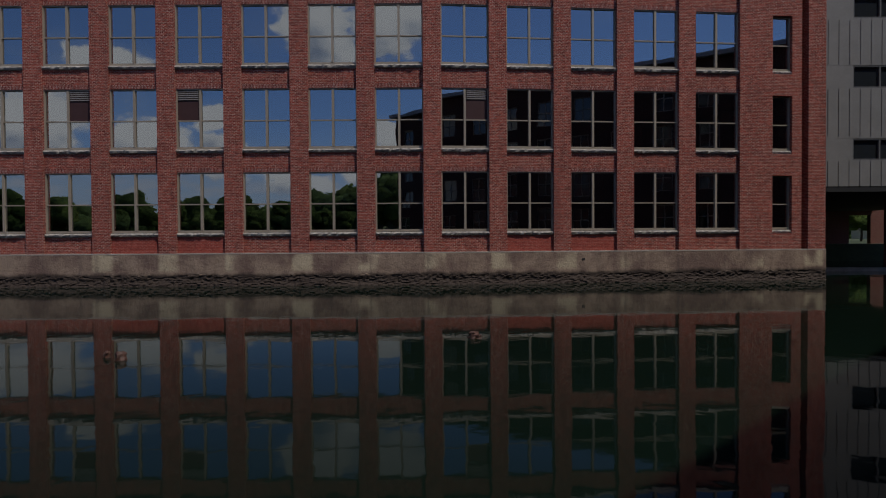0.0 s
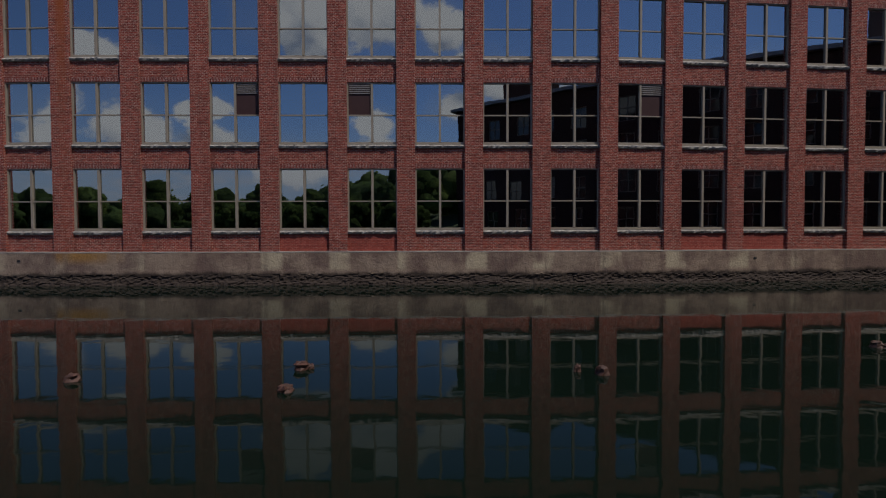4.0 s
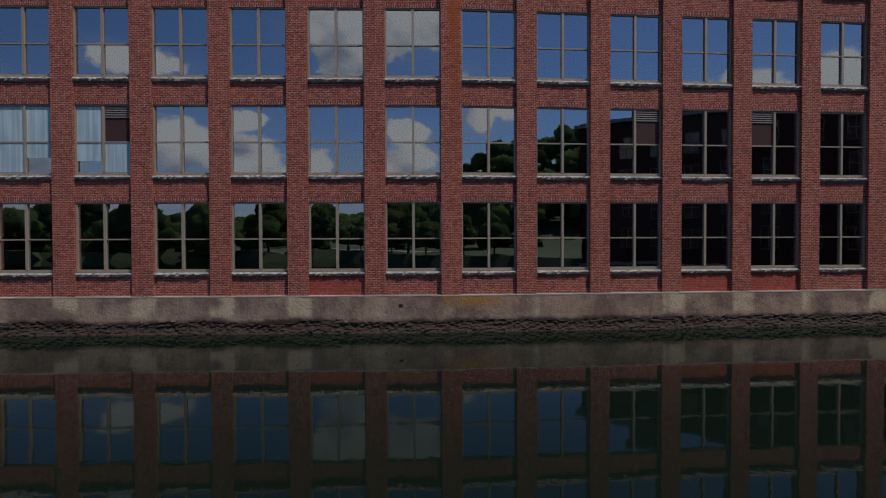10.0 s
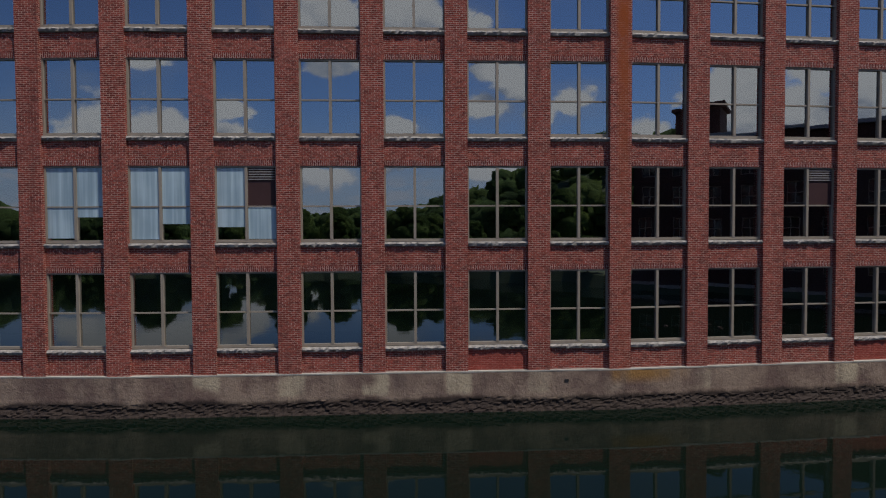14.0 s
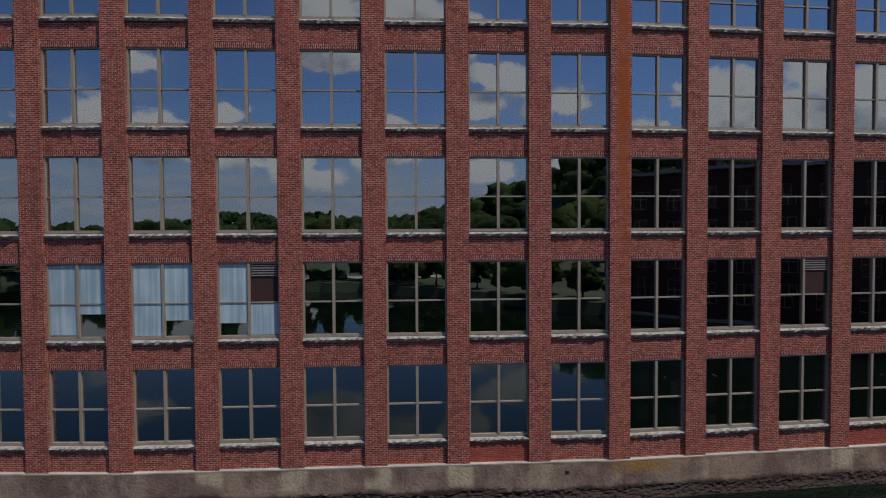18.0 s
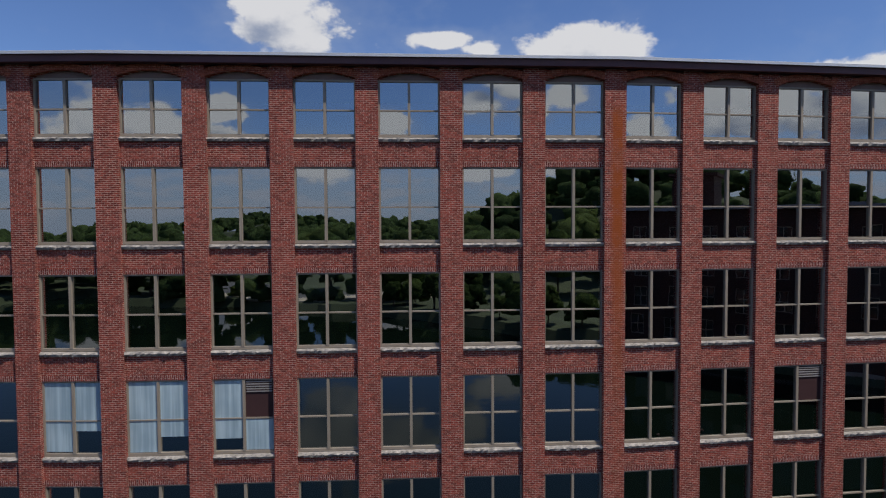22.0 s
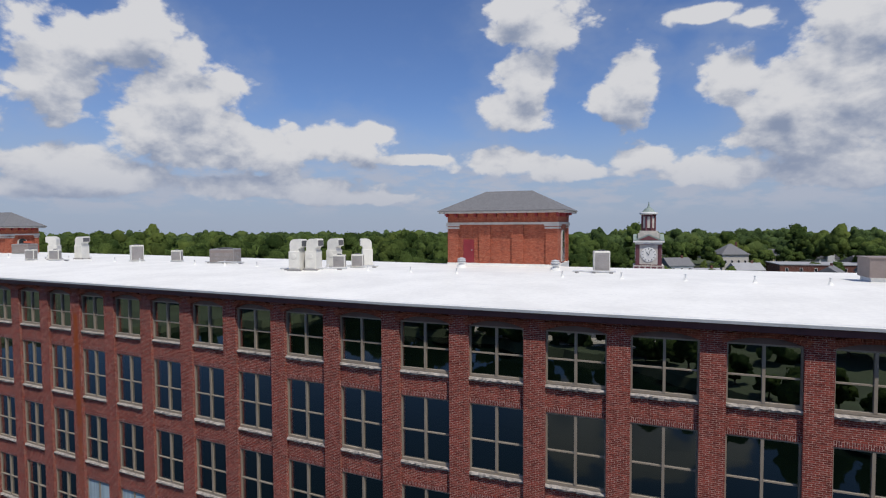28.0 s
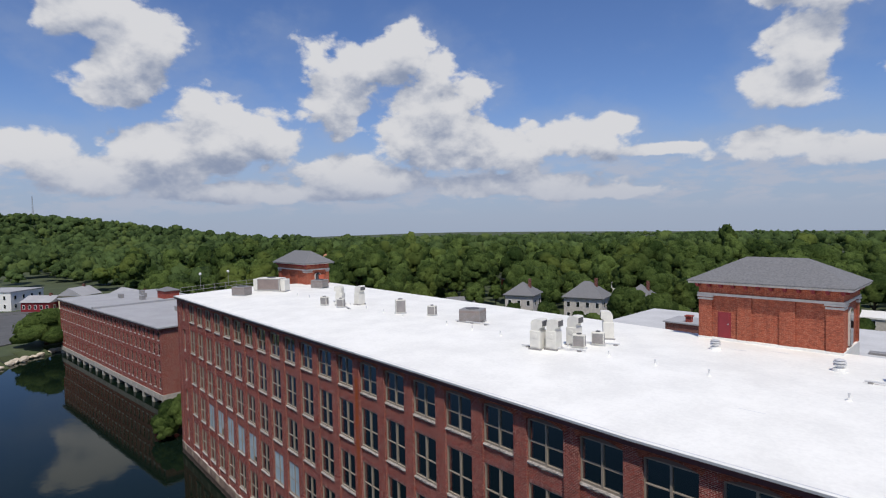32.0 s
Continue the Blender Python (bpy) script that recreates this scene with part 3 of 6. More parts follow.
def put_window(m, fr, panes):
    w = part("window", fr[0], mill, m)
    for name, me in fr[1]:
        part(name, me, w)
    for k, (me, x, z) in enumerate(panes):
        part("pane", me, w, pose(x, PANE, z, random.gauss(0, 0.10), 0, random.gauss(0, 0.10)))
    return w


def arch_mesh(x0=XL, x1=XR, spring=ZT - 0.02, rise=0.26, top=EAVE - 0.35 - SILL[4]):
    """The wall over a top window with its flat brick arch, and the ring proud of it."""
    n = 14
    xs = [x0 + (x1 - x0) * k / n for k in range(n + 1)]
    zs = [spring + rise * (1 - ((2 * k / n) - 1) ** 2) for k in range(n + 1)]
    vs, fs = [], []
    for x, z in zip(xs, zs):
        vs += [(x, WALL, z), (x, WALL, top), (x, 0.6, z)]
    for k in range(n):
        a, b = 3 * k, 3 * k + 3
        fs += [(a, b, b + 1, a + 1), (a, a + 2, b + 2, b)]
    wall = mesh("arch_wall", vs, fs, M["brick"])
    vs, fs = [], []
    m = 31
    for k in range(m):
        for t, y in ((k / m, 0.02), ((k + 0.12) / m, -0.012), ((k + 0.88) / m, -0.012), ((k + 1) / m, 0.02)):
            x, u = x0 - 0.12 + (x1 - x0 + 0.24) * t, 2 * t - 1
            z = spring + rise * (1 - u * u)
            vs += [(x, 0.5, z), (x, y, z), (x + 0.12 * u, y, z + 0.24), (x + 0.12 * u, 0.5, z + 0.24)]
    for k in range(4 * m - 1):
        a = 4 * k
        fs += [(a, a + 4, a + 5, a + 1), (a + 1, a + 5, a + 6, a + 2), (a + 2, a + 6, a + 7, a + 3)]
    ring = mesh("arch", vs, fs, M["orange_brick"])
    vs, fs = [], []
    for x, z in zip(xs, zs):
        vs += [(x, 0.16, ZT), (x, 0.16, z + 0.02), (x, 0.30, ZT)]
    for k in range(n):
        a, b = 3 * k, 3 * k + 3
        fs += [(a, b, b + 1, a + 1), (a, a + 2, b + 2, b)]
    return wall, ring, mesh("head_panel", vs, fs, M["head_board"])


arch_wall_me, arch_me, head_me = arch_mesh()

FIRST, LAST = -26, 12                           # bays with wide windows
RED = {3, 4, 9, 10, -2, -9}                     # bays with a repainted base
VENTS = {2: 3, 4: 2, 8: 3, -5: 3}               # second-storey windows with a louvre in one upper light
BLINDS = {-24: 1, -23: 0.8, -22: 1, -21: 1, -20: 0.9, -18: 1, -17: 1, -13: 1, -12: 0.5, -7: 0.8, -6: 0.9, -5: 0.8}
apron_red = boxes("wall_base", [(PIL / 2, WALL, 1.5, BAY - PIL / 2, 0.6, SILL[0])], M["red_brick"])
rusty_me = boxes("pilaster", [(-PIL / 2, FACE, 1.5, PIL / 2, 0.6, EAVE - 0.35)], M["rusty_brick"])
XA, XB = XL + FR, XM - MU                     # one light's width
ZM = Z0 + (Z1 - Z0) * 0.47 + 0.03
louvre_me = boxes("louvre", [(XA, 0.21, ZM, XB, 0.25, Z1 - 0.52), (XA, 0.23, Z1 - 0.52, XB, 0.25, Z1 - 0.06)], M["louver"])
slat_me = boxes("slat", [(XA + 0.04, 0.175, 0, XB - 0.04, 0.23, 0.035)], M["slat"])


def blind_mesh(f):
    """Roller blinds drawn down over the fraction f of a window, one a light, hanging unevenly."""
    b = []
    for k, (a, c) in enumerate(((XL + FR + 0.005, XM - MU - 0.005), (XM + MU + 0.005, XR - FR - 0.005))):
        low = Z1 - 0.1 - (Z1 - Z0 - 0.25) * min(1, max(0.2, f + (0.18, -0.12)[k] * (f < 1)))
        b.append((a, 0.202, low, c, 0.217, Z1 - 0.07))
        b.append((a, 0.198, low - 0.03, c, 0.22, low))
    return boxes("blind", b, M["blind"])


blind_mes = {f: blind_mesh(f) for f in set(BLINDS.values())}
blind_vent = boxes("blind", [(XL + FR + 0.005, 0.202, Z0 + 0.55, XM - MU - 0.005, 0.217, Z1 - 0.07), (XM + MU + 0.005, 0.202, Z0 + 0.12, XR - FR - 0.005, 0.217, ZM - 0.08)], M["blind"])
shade_me = boxes("shade", [(XL + 0.1, 0.38, ZM + 0.02, XR - 0.1, 0.385, Z1 - 0.03)], M["shade"])
for i in range(FIRST, LAST + 1):
    m = seg(i)
    for r in range(5):
        at = m @ pose(0, 0, SILL[r])
        part("window_sill", sill_mes[(i * 3 + r) % 5], mill, at)
        if r < 4:
            vent = VENTS.get(i) if r == 1 else None
            w = put_window(at, frame_me, [p for k, p in enumerate(panes_me) if k != vent])
            if vent is not None:
                lv = part("louvre", louvre_me, w, pose(0 if vent == 2 else XM - XL + MU - FR, 0, 0), "brown louvred vent panel")
                for k in range(5):
                    at_slat = part("slat", slat_me, w, pose(0 if vent == 2 else XM - XL + MU - FR, 0, Z1 - 0.50 + 0.09 * k))
            if r == 1 and i in BLINDS:
                part("blind", blind_vent if vent is not None else blind_mes[BLINDS[i]], w, None, "pale blue blinds against the glass")
            elif r == 0 and i % 4 != 1 or r in (1, 2) and i % 7 == 3:
                part("shade", shade_me, w, None, "grey shade over the upper lights")
            part("spandrel", spandrel_me, mill, at @ pose(0, 0, HEAD))
            part("soldier_course", soldier_me, mill, at @ pose(0, 0, HEAD))
        else:
            put_window(at, frame_top_me, panes_top_me)
            part("arch_wall", arch_wall_me, mill, at)
            part("arch", arch_me, mill, at)
            part("head_panel", head_me, mill, at, "brown board under the brick arch")
    part("wall_base", apron_red if i in RED else apron_me, mill, m, "repainted bright red brick base" if i in RED else "")
for i in range(FIRST, LAST + 2):
    rusty = i in (0, -13)
    part("pilaster", rusty_me if rusty else pilaster_me, mill, seg(i), "rust-streaked brick pilaster" if rusty else "")


def end_bay(m, x0, x1, corner):
    """The plain end of the wall with one narrow window a storey and a corner pilaster; corner: its x range."""
    cols = [(x0, NX0), (NX1, x1)]
    b = [(a, 0.004, 1.5, c, 0.6, EAVE - 0.35) for a, c in cols]
    z = 1.5
    for r in range(5):
        b.append((NX0, 0.004, z, NX1, 0.6, SILL[r]))
        z = SILL[r] + (Z1 - 0.15 if r < 4 else ZT)
    b.append((NX0, 0.004, z, NX1, 0.6, EAVE - 0.35))
    part("end_wall", boxes("end_wall", b, M["brick"]), mill, m)
    part("corner_pilaster", boxes("corner_pilaster", [(corner[0], 0, 1.5, corner[1], 0.6, EAVE - 0.35)], M["brick"]), mill, m)
    sl = stone_sill("window_sill", NX0 - 0.08, NX1 + 0.08)
    for r in range(5):
        at = m @ pose(0, 0, SILL[r])
        part("window_sill", sl, mill, at)
        put_window(at, frame_n if r < 4 else frame_nt, panes_n if r < 4 else panes_nt)


end_bay(seg(13), PIL / 2, 2.75, (3.1, 4.0))
end_bay(seg(-26) @ pose(-3.5, 0, 0), 0.05, 3.5 - PIL / 2, (-1.0, -0.25))


def line(depth):
    """The corners of the wall's line, set back by depth."""
    def bend(angle):
        return depth * math.tan(radians(angle / 2))
    return [SEG_D @ Vector((-20 * BAY - 4.5, depth, 0)), SEG_A @ Vector((-6 * BAY + bend(-BEND_D), depth, 0)), SEG_A @ Vector((-bend(BEND_B), depth, 0)),
            SEG_B @ Vector((8 * BAY - bend(BEND_C - BEND_B), depth, 0)), SEG_C @ Vector((5 * BAY + 4.0, depth, 0))]


def strip(name, prof, mat):
    """A moulding with the profile (depth, z) along the wall's line."""
    n = len(prof)
    vs = []
    cols = [line(y) for y, _ in prof]
    for k in range(5):
        vs += [(cols[j][k].x, cols[j][k].y, prof[j][1]) for j in range(n)]
    fs = []
    for k in range(4):
        fs += [(k * n + j, (k + 1) * n + j, (k + 1) * n + (j + 1) % n, k * n + (j + 1) % n) for j in range(n)]
    fs += [tuple(range(n)), tuple(range(4 * n, 5 * n))[::-1]]
    bm = bmesh.new()
    bv = [bm.verts.new(v) for v in vs]
    for f in fs:
        bm.faces.new([bv[i] for i in f])
    bmesh.ops.recalc_face_normals(bm, faces=bm.faces[:])
    me = bpy.data.meshes.new(name)
    bm.to_mesh(me)
    bm.free()
    me.materials.append(mat)
    return me


DEEP = 21.5                                     # depth of the mill
RIDGE, RIDGE_Z = 9.2, 20.98
part("fascia", strip("fascia", [(-0.30, EAVE - 0.34), (-0.30, EAVE - 0.05), (0.6, EAVE - 0.05), (0.6, EAVE - 0.34)], M["fascia"]), mill, label="maroon painted eave board")
part("gutter", strip("gutter", [(-0.39, EAVE - 0.10), (-0.39, EAVE), (-0.15, EAVE + 0.02), (-0.15, EAVE - 0.04)], M["gutter"]), mill, label="light metal roof edge")
part("roof", strip("roof", [(-0.37, EAVE - 0.04), (-0.37, EAVE + 0.01), (RIDGE, RIDGE_Z), (DEEP, EAVE - 0.02), (DEEP, EAVE - 0.06)], M["white_roof"]), mill, label="white membrane roof, gently pitched")
part("back_wall", strip("back_wall", [(DEEP - 0.9, -1), (DEEP - 0.9, EAVE - 0.05), (DEEP - 0.5, EAVE - 0.05), (DEEP - 0.5, -1)], M["brick"]), mill)
# the rooms' shade is painted: near-black wall and slabs behind the panes
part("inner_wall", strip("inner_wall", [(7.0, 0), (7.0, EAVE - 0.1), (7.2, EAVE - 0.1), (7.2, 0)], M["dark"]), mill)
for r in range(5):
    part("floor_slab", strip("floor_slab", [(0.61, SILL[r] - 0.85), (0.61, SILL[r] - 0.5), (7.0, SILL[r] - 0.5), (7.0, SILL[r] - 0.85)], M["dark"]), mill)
for x, s in ((-20 * BAY - 4.48, SEG_D), (5 * BAY + 3.5, SEG_C)):
    part("gable_wall", boxes("gable_wall", [(x, 0.6, -1, x + 0.48, DEEP - 0.6, EAVE - 0.05)], M["brick"]), mill, s)


# ---- the footing at the waterline ----
def along(s, depth=0.0):
    """A point of the wall's line, s metres from the bend at the rusty pilaster."""
    if s < -6 * BAY:
        return SEG_D @ Vector((s + 6 * BAY, depth, 0))
    if s < 0:
        return SEG_A @ Vector((s, depth, 0))
    return SEG_B @ Vector((s, depth, 0)) if s < 8 * BAY else SEG_C @ Vector((s - 8 * BAY, depth, 0))


S0, S1 = -26 * BAY - 4.5, 13 * BAY + 4.0


def footing():
    """Poured concrete above, washed out to rubble below."""
    n = int((S1 - S0) / 0.075)
    zs = [-1.5, -0.05, 0.05, 0.10, 0.15, 0.20, 0.25, 0.30, 0.35, 0.40, 0.45, 0.50, 0.55, 0.62, 0.70, 0.95, 1.47, 1.5]
    vs, fs = [], []
    for k in range(n + 1):
        s = S0 + (S1 - S0) * k / n
        bite = 0.44 + 0.12 * noise.noise((s * 0.33, 3.1, 0)) + 0.10 * noise.noise((s * 1.3, 9.1, 0)) + 0.06 * noise.noise((s * 4.1, 2.1, 0))
        for z in zs:
            d = -0.045
            if z < bite:
                cell = noise.cell((s * 6.5 + 0.5 * noise.noise((s, z * 3, 0)), z * 15, 0.3))
                d = -0.02 - 0.3 * max(0, (0.25 - z)) + 0.032 * (cell - 0.5) + 0.013 * random.uniform(-1, 1) + 0.05 * noise.noise((s * 0.9, z * 3, 1.0))
            elif z < 1.48:
                d += 0.012 * noise.noise((s * 1.3, z * 2.0, 8.0))
            if z == 1.5:
                d = 0.4
            p = along(s, d)
            vs.append((p.x, p.y, z if z > 1.4 or z < 0 else z + 0.03 * noise.noise((s * 3, z * 4, 2.2))))
    m = len(zs)
    for k in range(n):
        fs += [(k * m + j, (k + 1) * m + j, (k + 1) * m + j + 1, k * m + j + 1) for j in range(m - 1)]
    fs += [tuple(range(m))[::-1], tuple(range(n * m, (n + 1) * m))]
    return mesh("footing", vs, fs, M["footing"])


part("footing", footing(), mill, None, "stained concrete footing washed out at the waterline")
cap = strip("footing_ledge", [(-0.052, 1.46), (-0.052, 1.506), (0.2, 1.506), (0.2, 1.46)], M["concrete"])
part("footing_ledge", cap, mill, None, "thin pale ledge")
# drain holes are solid blocks; black stands for the shade inside them
for i, s in ((-1, 0.95), (10, 0.9)):
    part("drain_hole", boxes("drain_hole", [(s, -0.066, 1.06, s + 0.14, 0.0, 1.16)], M["black"]), mill, seg(i))

# ---- ground and water ----
EDGE = along(S1, 2.0)


def wet(x, y):
    """Whether the pond lies here."""
    if x < -195 + 0.8 * max(0, 27.5 - y) + 2 * math.sin(y * 0.2) or y < -55 + 2.5 * math.sin(x * 0.11) - 0.6 * max(0, -72 - x) or x > 64:
        return False
    if x - y > 9:
        return False
    if x < -118:
        return y < 46
    if x < EDGE.x:
        return y < 30
    return y < 52


def height(x, y):
    """Height of the land."""
    if wet(x, y):
        return -1.6
    z = 1.45
    f = min(1, max(0, (math.hypot(x + 34, y) - 330) / 800))
    z += (1.5 * math.sin(x * 0.009 + 1) - 15) * f * f * (3 - 2 * f)
    z += 60 * math.exp(-((x + 1050) / 300) ** 2 - ((y - 90) / 300) ** 2)
    z -= 45 * min(1, max(0, (math.hypot(x, y) - 1500) / 1500))
    z += 25 * math.exp(-((x - 35) / 50) ** 2 - ((y + 130) / 35) ** 2)
    z += 17 * math.exp(-((x - 80) / 45) ** 2 - ((y + 95) / 32) ** 2)
    far = min(1, max(0, (-138 - y) / 60))
    z += far * 22 * math.exp(-((x - 110) / 130) ** 2 - ((y + 250) / 110) ** 2)
    z += far * 16 * math.exp(-((x + 150) / 250) ** 2 - ((y + 480) / 160) ** 2)
    return z


def land():
    def axis(a, b, step, far, grow):
        mid = list(np.arange(a, b + 0.1, step))
        lo, hi, d = [], [], step
        while (hi[-1] if hi else b) < far:
            d *= grow
            hi.append((hi[-1] if hi else b) + d)
            lo.append((lo[-1] if lo else a) - d)
        return lo[::-1] + mid + hi
    xs, ys = axis(-240, 90, 3.0, 3600, 1.22), axis(-140, 75, 3.0, 3600, 1.22)
    n = len(xs)
    vs = [(x, y, height(x, y)) for y in ys for x in xs]
    fs = [(j * n + i, j * n + i + 1, (j + 1) * n + i + 1, (j + 1) * n + i) for j in range(len(ys) - 1) for i in range(n - 1)]
    return mesh("ground", vs, fs, M["grass"])


thing("ground", None, "grassy land and wooded hills round the pond", "ground", kind="structure", me=land())
thing("water", None, "dark green still pond water mirroring the mill", "water", kind="structure", me=mesh("water", [(-215, -150, 0), (75, -150, 0), (75, 60, 0), (-215, 60, 0)], [(0, 1, 2, 3)], M["water"]))


def slab(name, outline, z0, z1, mat, label, category):
    return thing(name, None, label, category, kind="structure", me=prism(name, outline, z0, z1, mat))


slab("parking_lot", [(-268, -2), (-197, 4), (-208, 22), (-228, 30), (-266, 33)], 1.0, 1.75, M["asphalt"], "grey asphalt car park beside the pond", "parking lot")
slab("road", [(-276, 20), (-268.5, 20), (-268.5, 33.5), (-228, 32), (-228, 38), (-276, 41)], 1.0, 1.58, M["asphalt"], "grey street beyond the car park", "road")
slab("parking_lot", [(-78, -140), (-46, -140), (-34, -84), (-24, -66), (-78, -66)], 1.0, 1.56, M["asphalt"], "grey asphalt car park across the pond", "parking lot")
slab("pavement", [(-78, -65.9), (-2, -65.9), (2, -60), (-30, -58.6), (-62, -59.4), (-76, -62)], 1.0, 1.60, M["gravel"], "pale sandy path along the shore", "pavement")
for k in range(14):
    thing("parking_line", pose(-80 + 4.5 * k, -88, 1.57), "white painted parking line", "marking", group="parking lines", kind="structure", me=boxes("parking_line", [(-0.06, -5, 0, 0.06, 0, 0.012)], M["white_paint"]) if k == 0 else bpy.data.objects["parking_line"].data)

# rotten stumps standing in the pond
def snag(x, y, w, h, lean, seed):
    r = random.Random(seed)
    th = thing("snag", pose(x, y, 0, 0, lean, seed * 47), "rotten brown timber stump standing out of the water", "stump", "stumps in the pond")
    for name, ox, rr, hh in (("stump", 0.0, w / 2, h), ("splinter", w * 0.55, w * 0.26, h * 0.72)):
        n, vs, fs = 11, [], []
        rows = [(-0.5, 1.25), (0.0, 1.15), (hh * 0.4, 0.95), (hh * 0.75, 1.05), (hh, 0.7), (hh * 0.96, 0.25)]
        for k, (z, f) in enumerate(rows):
            for j in range(n):
                q = rr * f * (1 + 0.28 * r.uniform(-1, 1))
                vs.append((ox + q * math.cos(2 * math.pi * j / n), q * math.sin(2 * math.pi * j / n), z + (0.12 * hh * r.uniform(-1, 1) if k > 2 else 0)))
            if k:
                fs += [((k - 1) * n + j, (k - 1) * n + (j + 1) % n, k * n + (j + 1) % n, k * n + j) for j in range(n)]
        fs.append(tuple(range((len(rows) - 1) * n, len(rows) * n)))
        part(name, mesh(name, vs, fs, M["rotten_wood"]), th)
    return th


for k, (x, y, w, h, lean) in enumerate(((-6.22, 9.2, 0.17, 0.14, 6), (-6.6, 9.4, 0.09, 0.12, -9), (-18.3, 7.72, 0.26, 0.17, 8), (-18.75, 8.12, 0.13, 0.2, -12), (-0.12, 11.6, 0.22, 0.12, 4), (-11.35, 9.4, 0.26, 0.13, 6), (-11.2, 8.05, 0.2, 0.1, -5), (-14.8, 8.5, 0.2, 0.12, 3))):
    snag(x, y, w, h, lean, k + 3)

# stones along the western bank
for k in range(26):
    yy = 16 + k * 0.55
    a = -195 + 0.8 * max(0, 27.5 - yy) + 2 * math.sin(yy * 0.2)
    bm = bmesh.new()
    bmesh.ops.create_icosphere(bm, subdivisions=2, radius=random.uniform(0.5, 1.1))
    for v in bm.verts:
        v.co *= 1 + 0.3 * noise.noise(v.co * 1.4 + Vector((k, 0, 0)))
        v.co.z *= 0.6
    me = bpy.data.meshes.new("bank_stone")
    bm.to_mesh(me)
    bm.free()
    me.materials.append(M["gravel"])
    thing("bank_stone", pose(a + random.uniform(-1.2, 1.0), yy, 0.3), "weathered tan stone on the pond's bank", "stone", group="bank stones", me=me)


# ---- houses on the roof ----
def roof_house(x0, y0, x1, y1, z0, ze, zr, label, door, door_mat, m=None):
    """A brick stair tower: pilastered walls, stone band, bracketed eave, hipped roof, one door."""
    th = thing("roof_stair_tower", m, label, "stair tower")
    w, d = x1 - x0, y1 - y0
    part("wall", boxes("wall", [(x0 + 0.12, y0 + 0.12, z0 - 1.2, x1 - 0.12, y1 - 0.12, ze)], M["orange_brick"]), th)
    pil = []
    for k in range(4):
        cx = x0 + 0.45 + (w - 0.9) * k / 3
        pil.append((cx - 0.45, y0, z0 - 0.2, cx + 0.45, y0 + 0.5, ze - 0.95))
    for k in range(2):
        cy = y0 + 0.52 + (d - 1.0) * k
        pil += [(x1 - 0.5, cy if k else y0 + 0.5, z0 - 0.2, x1, cy + 0.48 if k else y0 + 0.95, ze - 0.95), (x0, cy if k else y0 + 0.5, z0 - 0.2, x0 + 0.5, cy + 0.48 if k else y0 + 0.95, ze - 0.95)]
    for p in pil:
        part("pilaster", boxes("pilaster", [p], M["orange_brick"]), th)
    for p in pil:
        if p[0] < x0 + 0.1 or p[3] > x1 - 0.1:
            q = (p[0] - 0.06, p[1] - 0.06, ze - 1.25, p[3] + 0.06, p[4] + 0.03, ze - 1.12)
            part("capital", boxes("capital", [q, (p[0] - 0.1, p[1] - 0.1, ze - 1.05, p[3] + 0.1, p[4] + 0.05, ze - 0.93)], M["stone_trim"]), th)
    part("stone_band", boxes("stone_band", [(x0 - 0.07, y0 - 0.07, ze - 0.93, x1 + 0.07, y1 + 0.07, ze - 0.76)], M["stone_trim"]), th, label="pale stone band")
    part("frieze", boxes("frieze", [(x0, y0, ze - 0.76, x1, y1, ze)], M["orange_brick"]), th)
    br = boxes("bracket", [(-0.09, -0.42, -0.16, 0.09, 0.02, 0), (-0.09, -0.2, -0.28, 0.09, 0.02, -0.16)], M["red_paint"])
    n = int(w / 0.75)
    for k in range(n + 1):
        part("bracket", br, th, pose(x0 + w * k / n, y0, ze - 0.06))
    for k in range(1, int(d / 0.75)):
        part("bracket", br, th, pose(x1, y0 + 0.75 * k, ze - 0.06, 0, 0, 90))
    part("eave", boxes("eave", [(x0 - 0.55, y0 - 0.55, ze - 0.06, x1 + 0.55, y1 + 0.55, ze + 0.08)], M["stone_trim"]), th, label="pale painted eave")
    part("roof", hip_roof("roof", x0, y0, x1, y1, ze + 0.16, zr, M["slate"], 0.62, 0.08), th, label="grey shingled hipped roof")
    part("flashing", boxes("flashing", [(x0 - 0.03, y0 - 0.03, z0 - 0.6, x1 + 0.03, y1 + 0.03, z0 + 0.38)], M["white_roof"]), th, label="white membrane turned up round the base")
    dr = part("door", boxes("door", [(door[0], door[1], door[2], door[3], door[4], door[5])], door_mat, 0.02), th, None, "painted steel door")
    if door[3] - door[0] > 0.5:
        part("door_frame", boxes("door_frame", [(door[0] - 0.07, door[1] + 0.04, door[2], door[0], door[4] + 0.02, door[5] + 0.07), (door[3], door[1] + 0.04, door[2], door[3] + 0.07, door[4] + 0.02, door[5] + 0.07), (door[0], door[1] + 0.04, door[5], door[3], door[4] + 0.02, door[5] + 0.07)], door_mat), dr)
        part("handle", boxes("handle", [(door[3] - 0.14, door[1] - 0.05, door[2] + 0.95, door[3] - 0.06, door[1], door[2] + 1.05)], M["grey_metal"]), dr)
    # arched window in the end wall
    cy = (y0 + y1) / 2
    n = 10
    outline = [(cy - 0.42, z0 + 0.5), (cy + 0.42, z0 + 0.5)] + [(cy + 0.42 * math.cos(math.pi * k / n), ze - 1.75 + 0.42 * math.sin(math.pi * k / n)) for k in range(n + 1)]
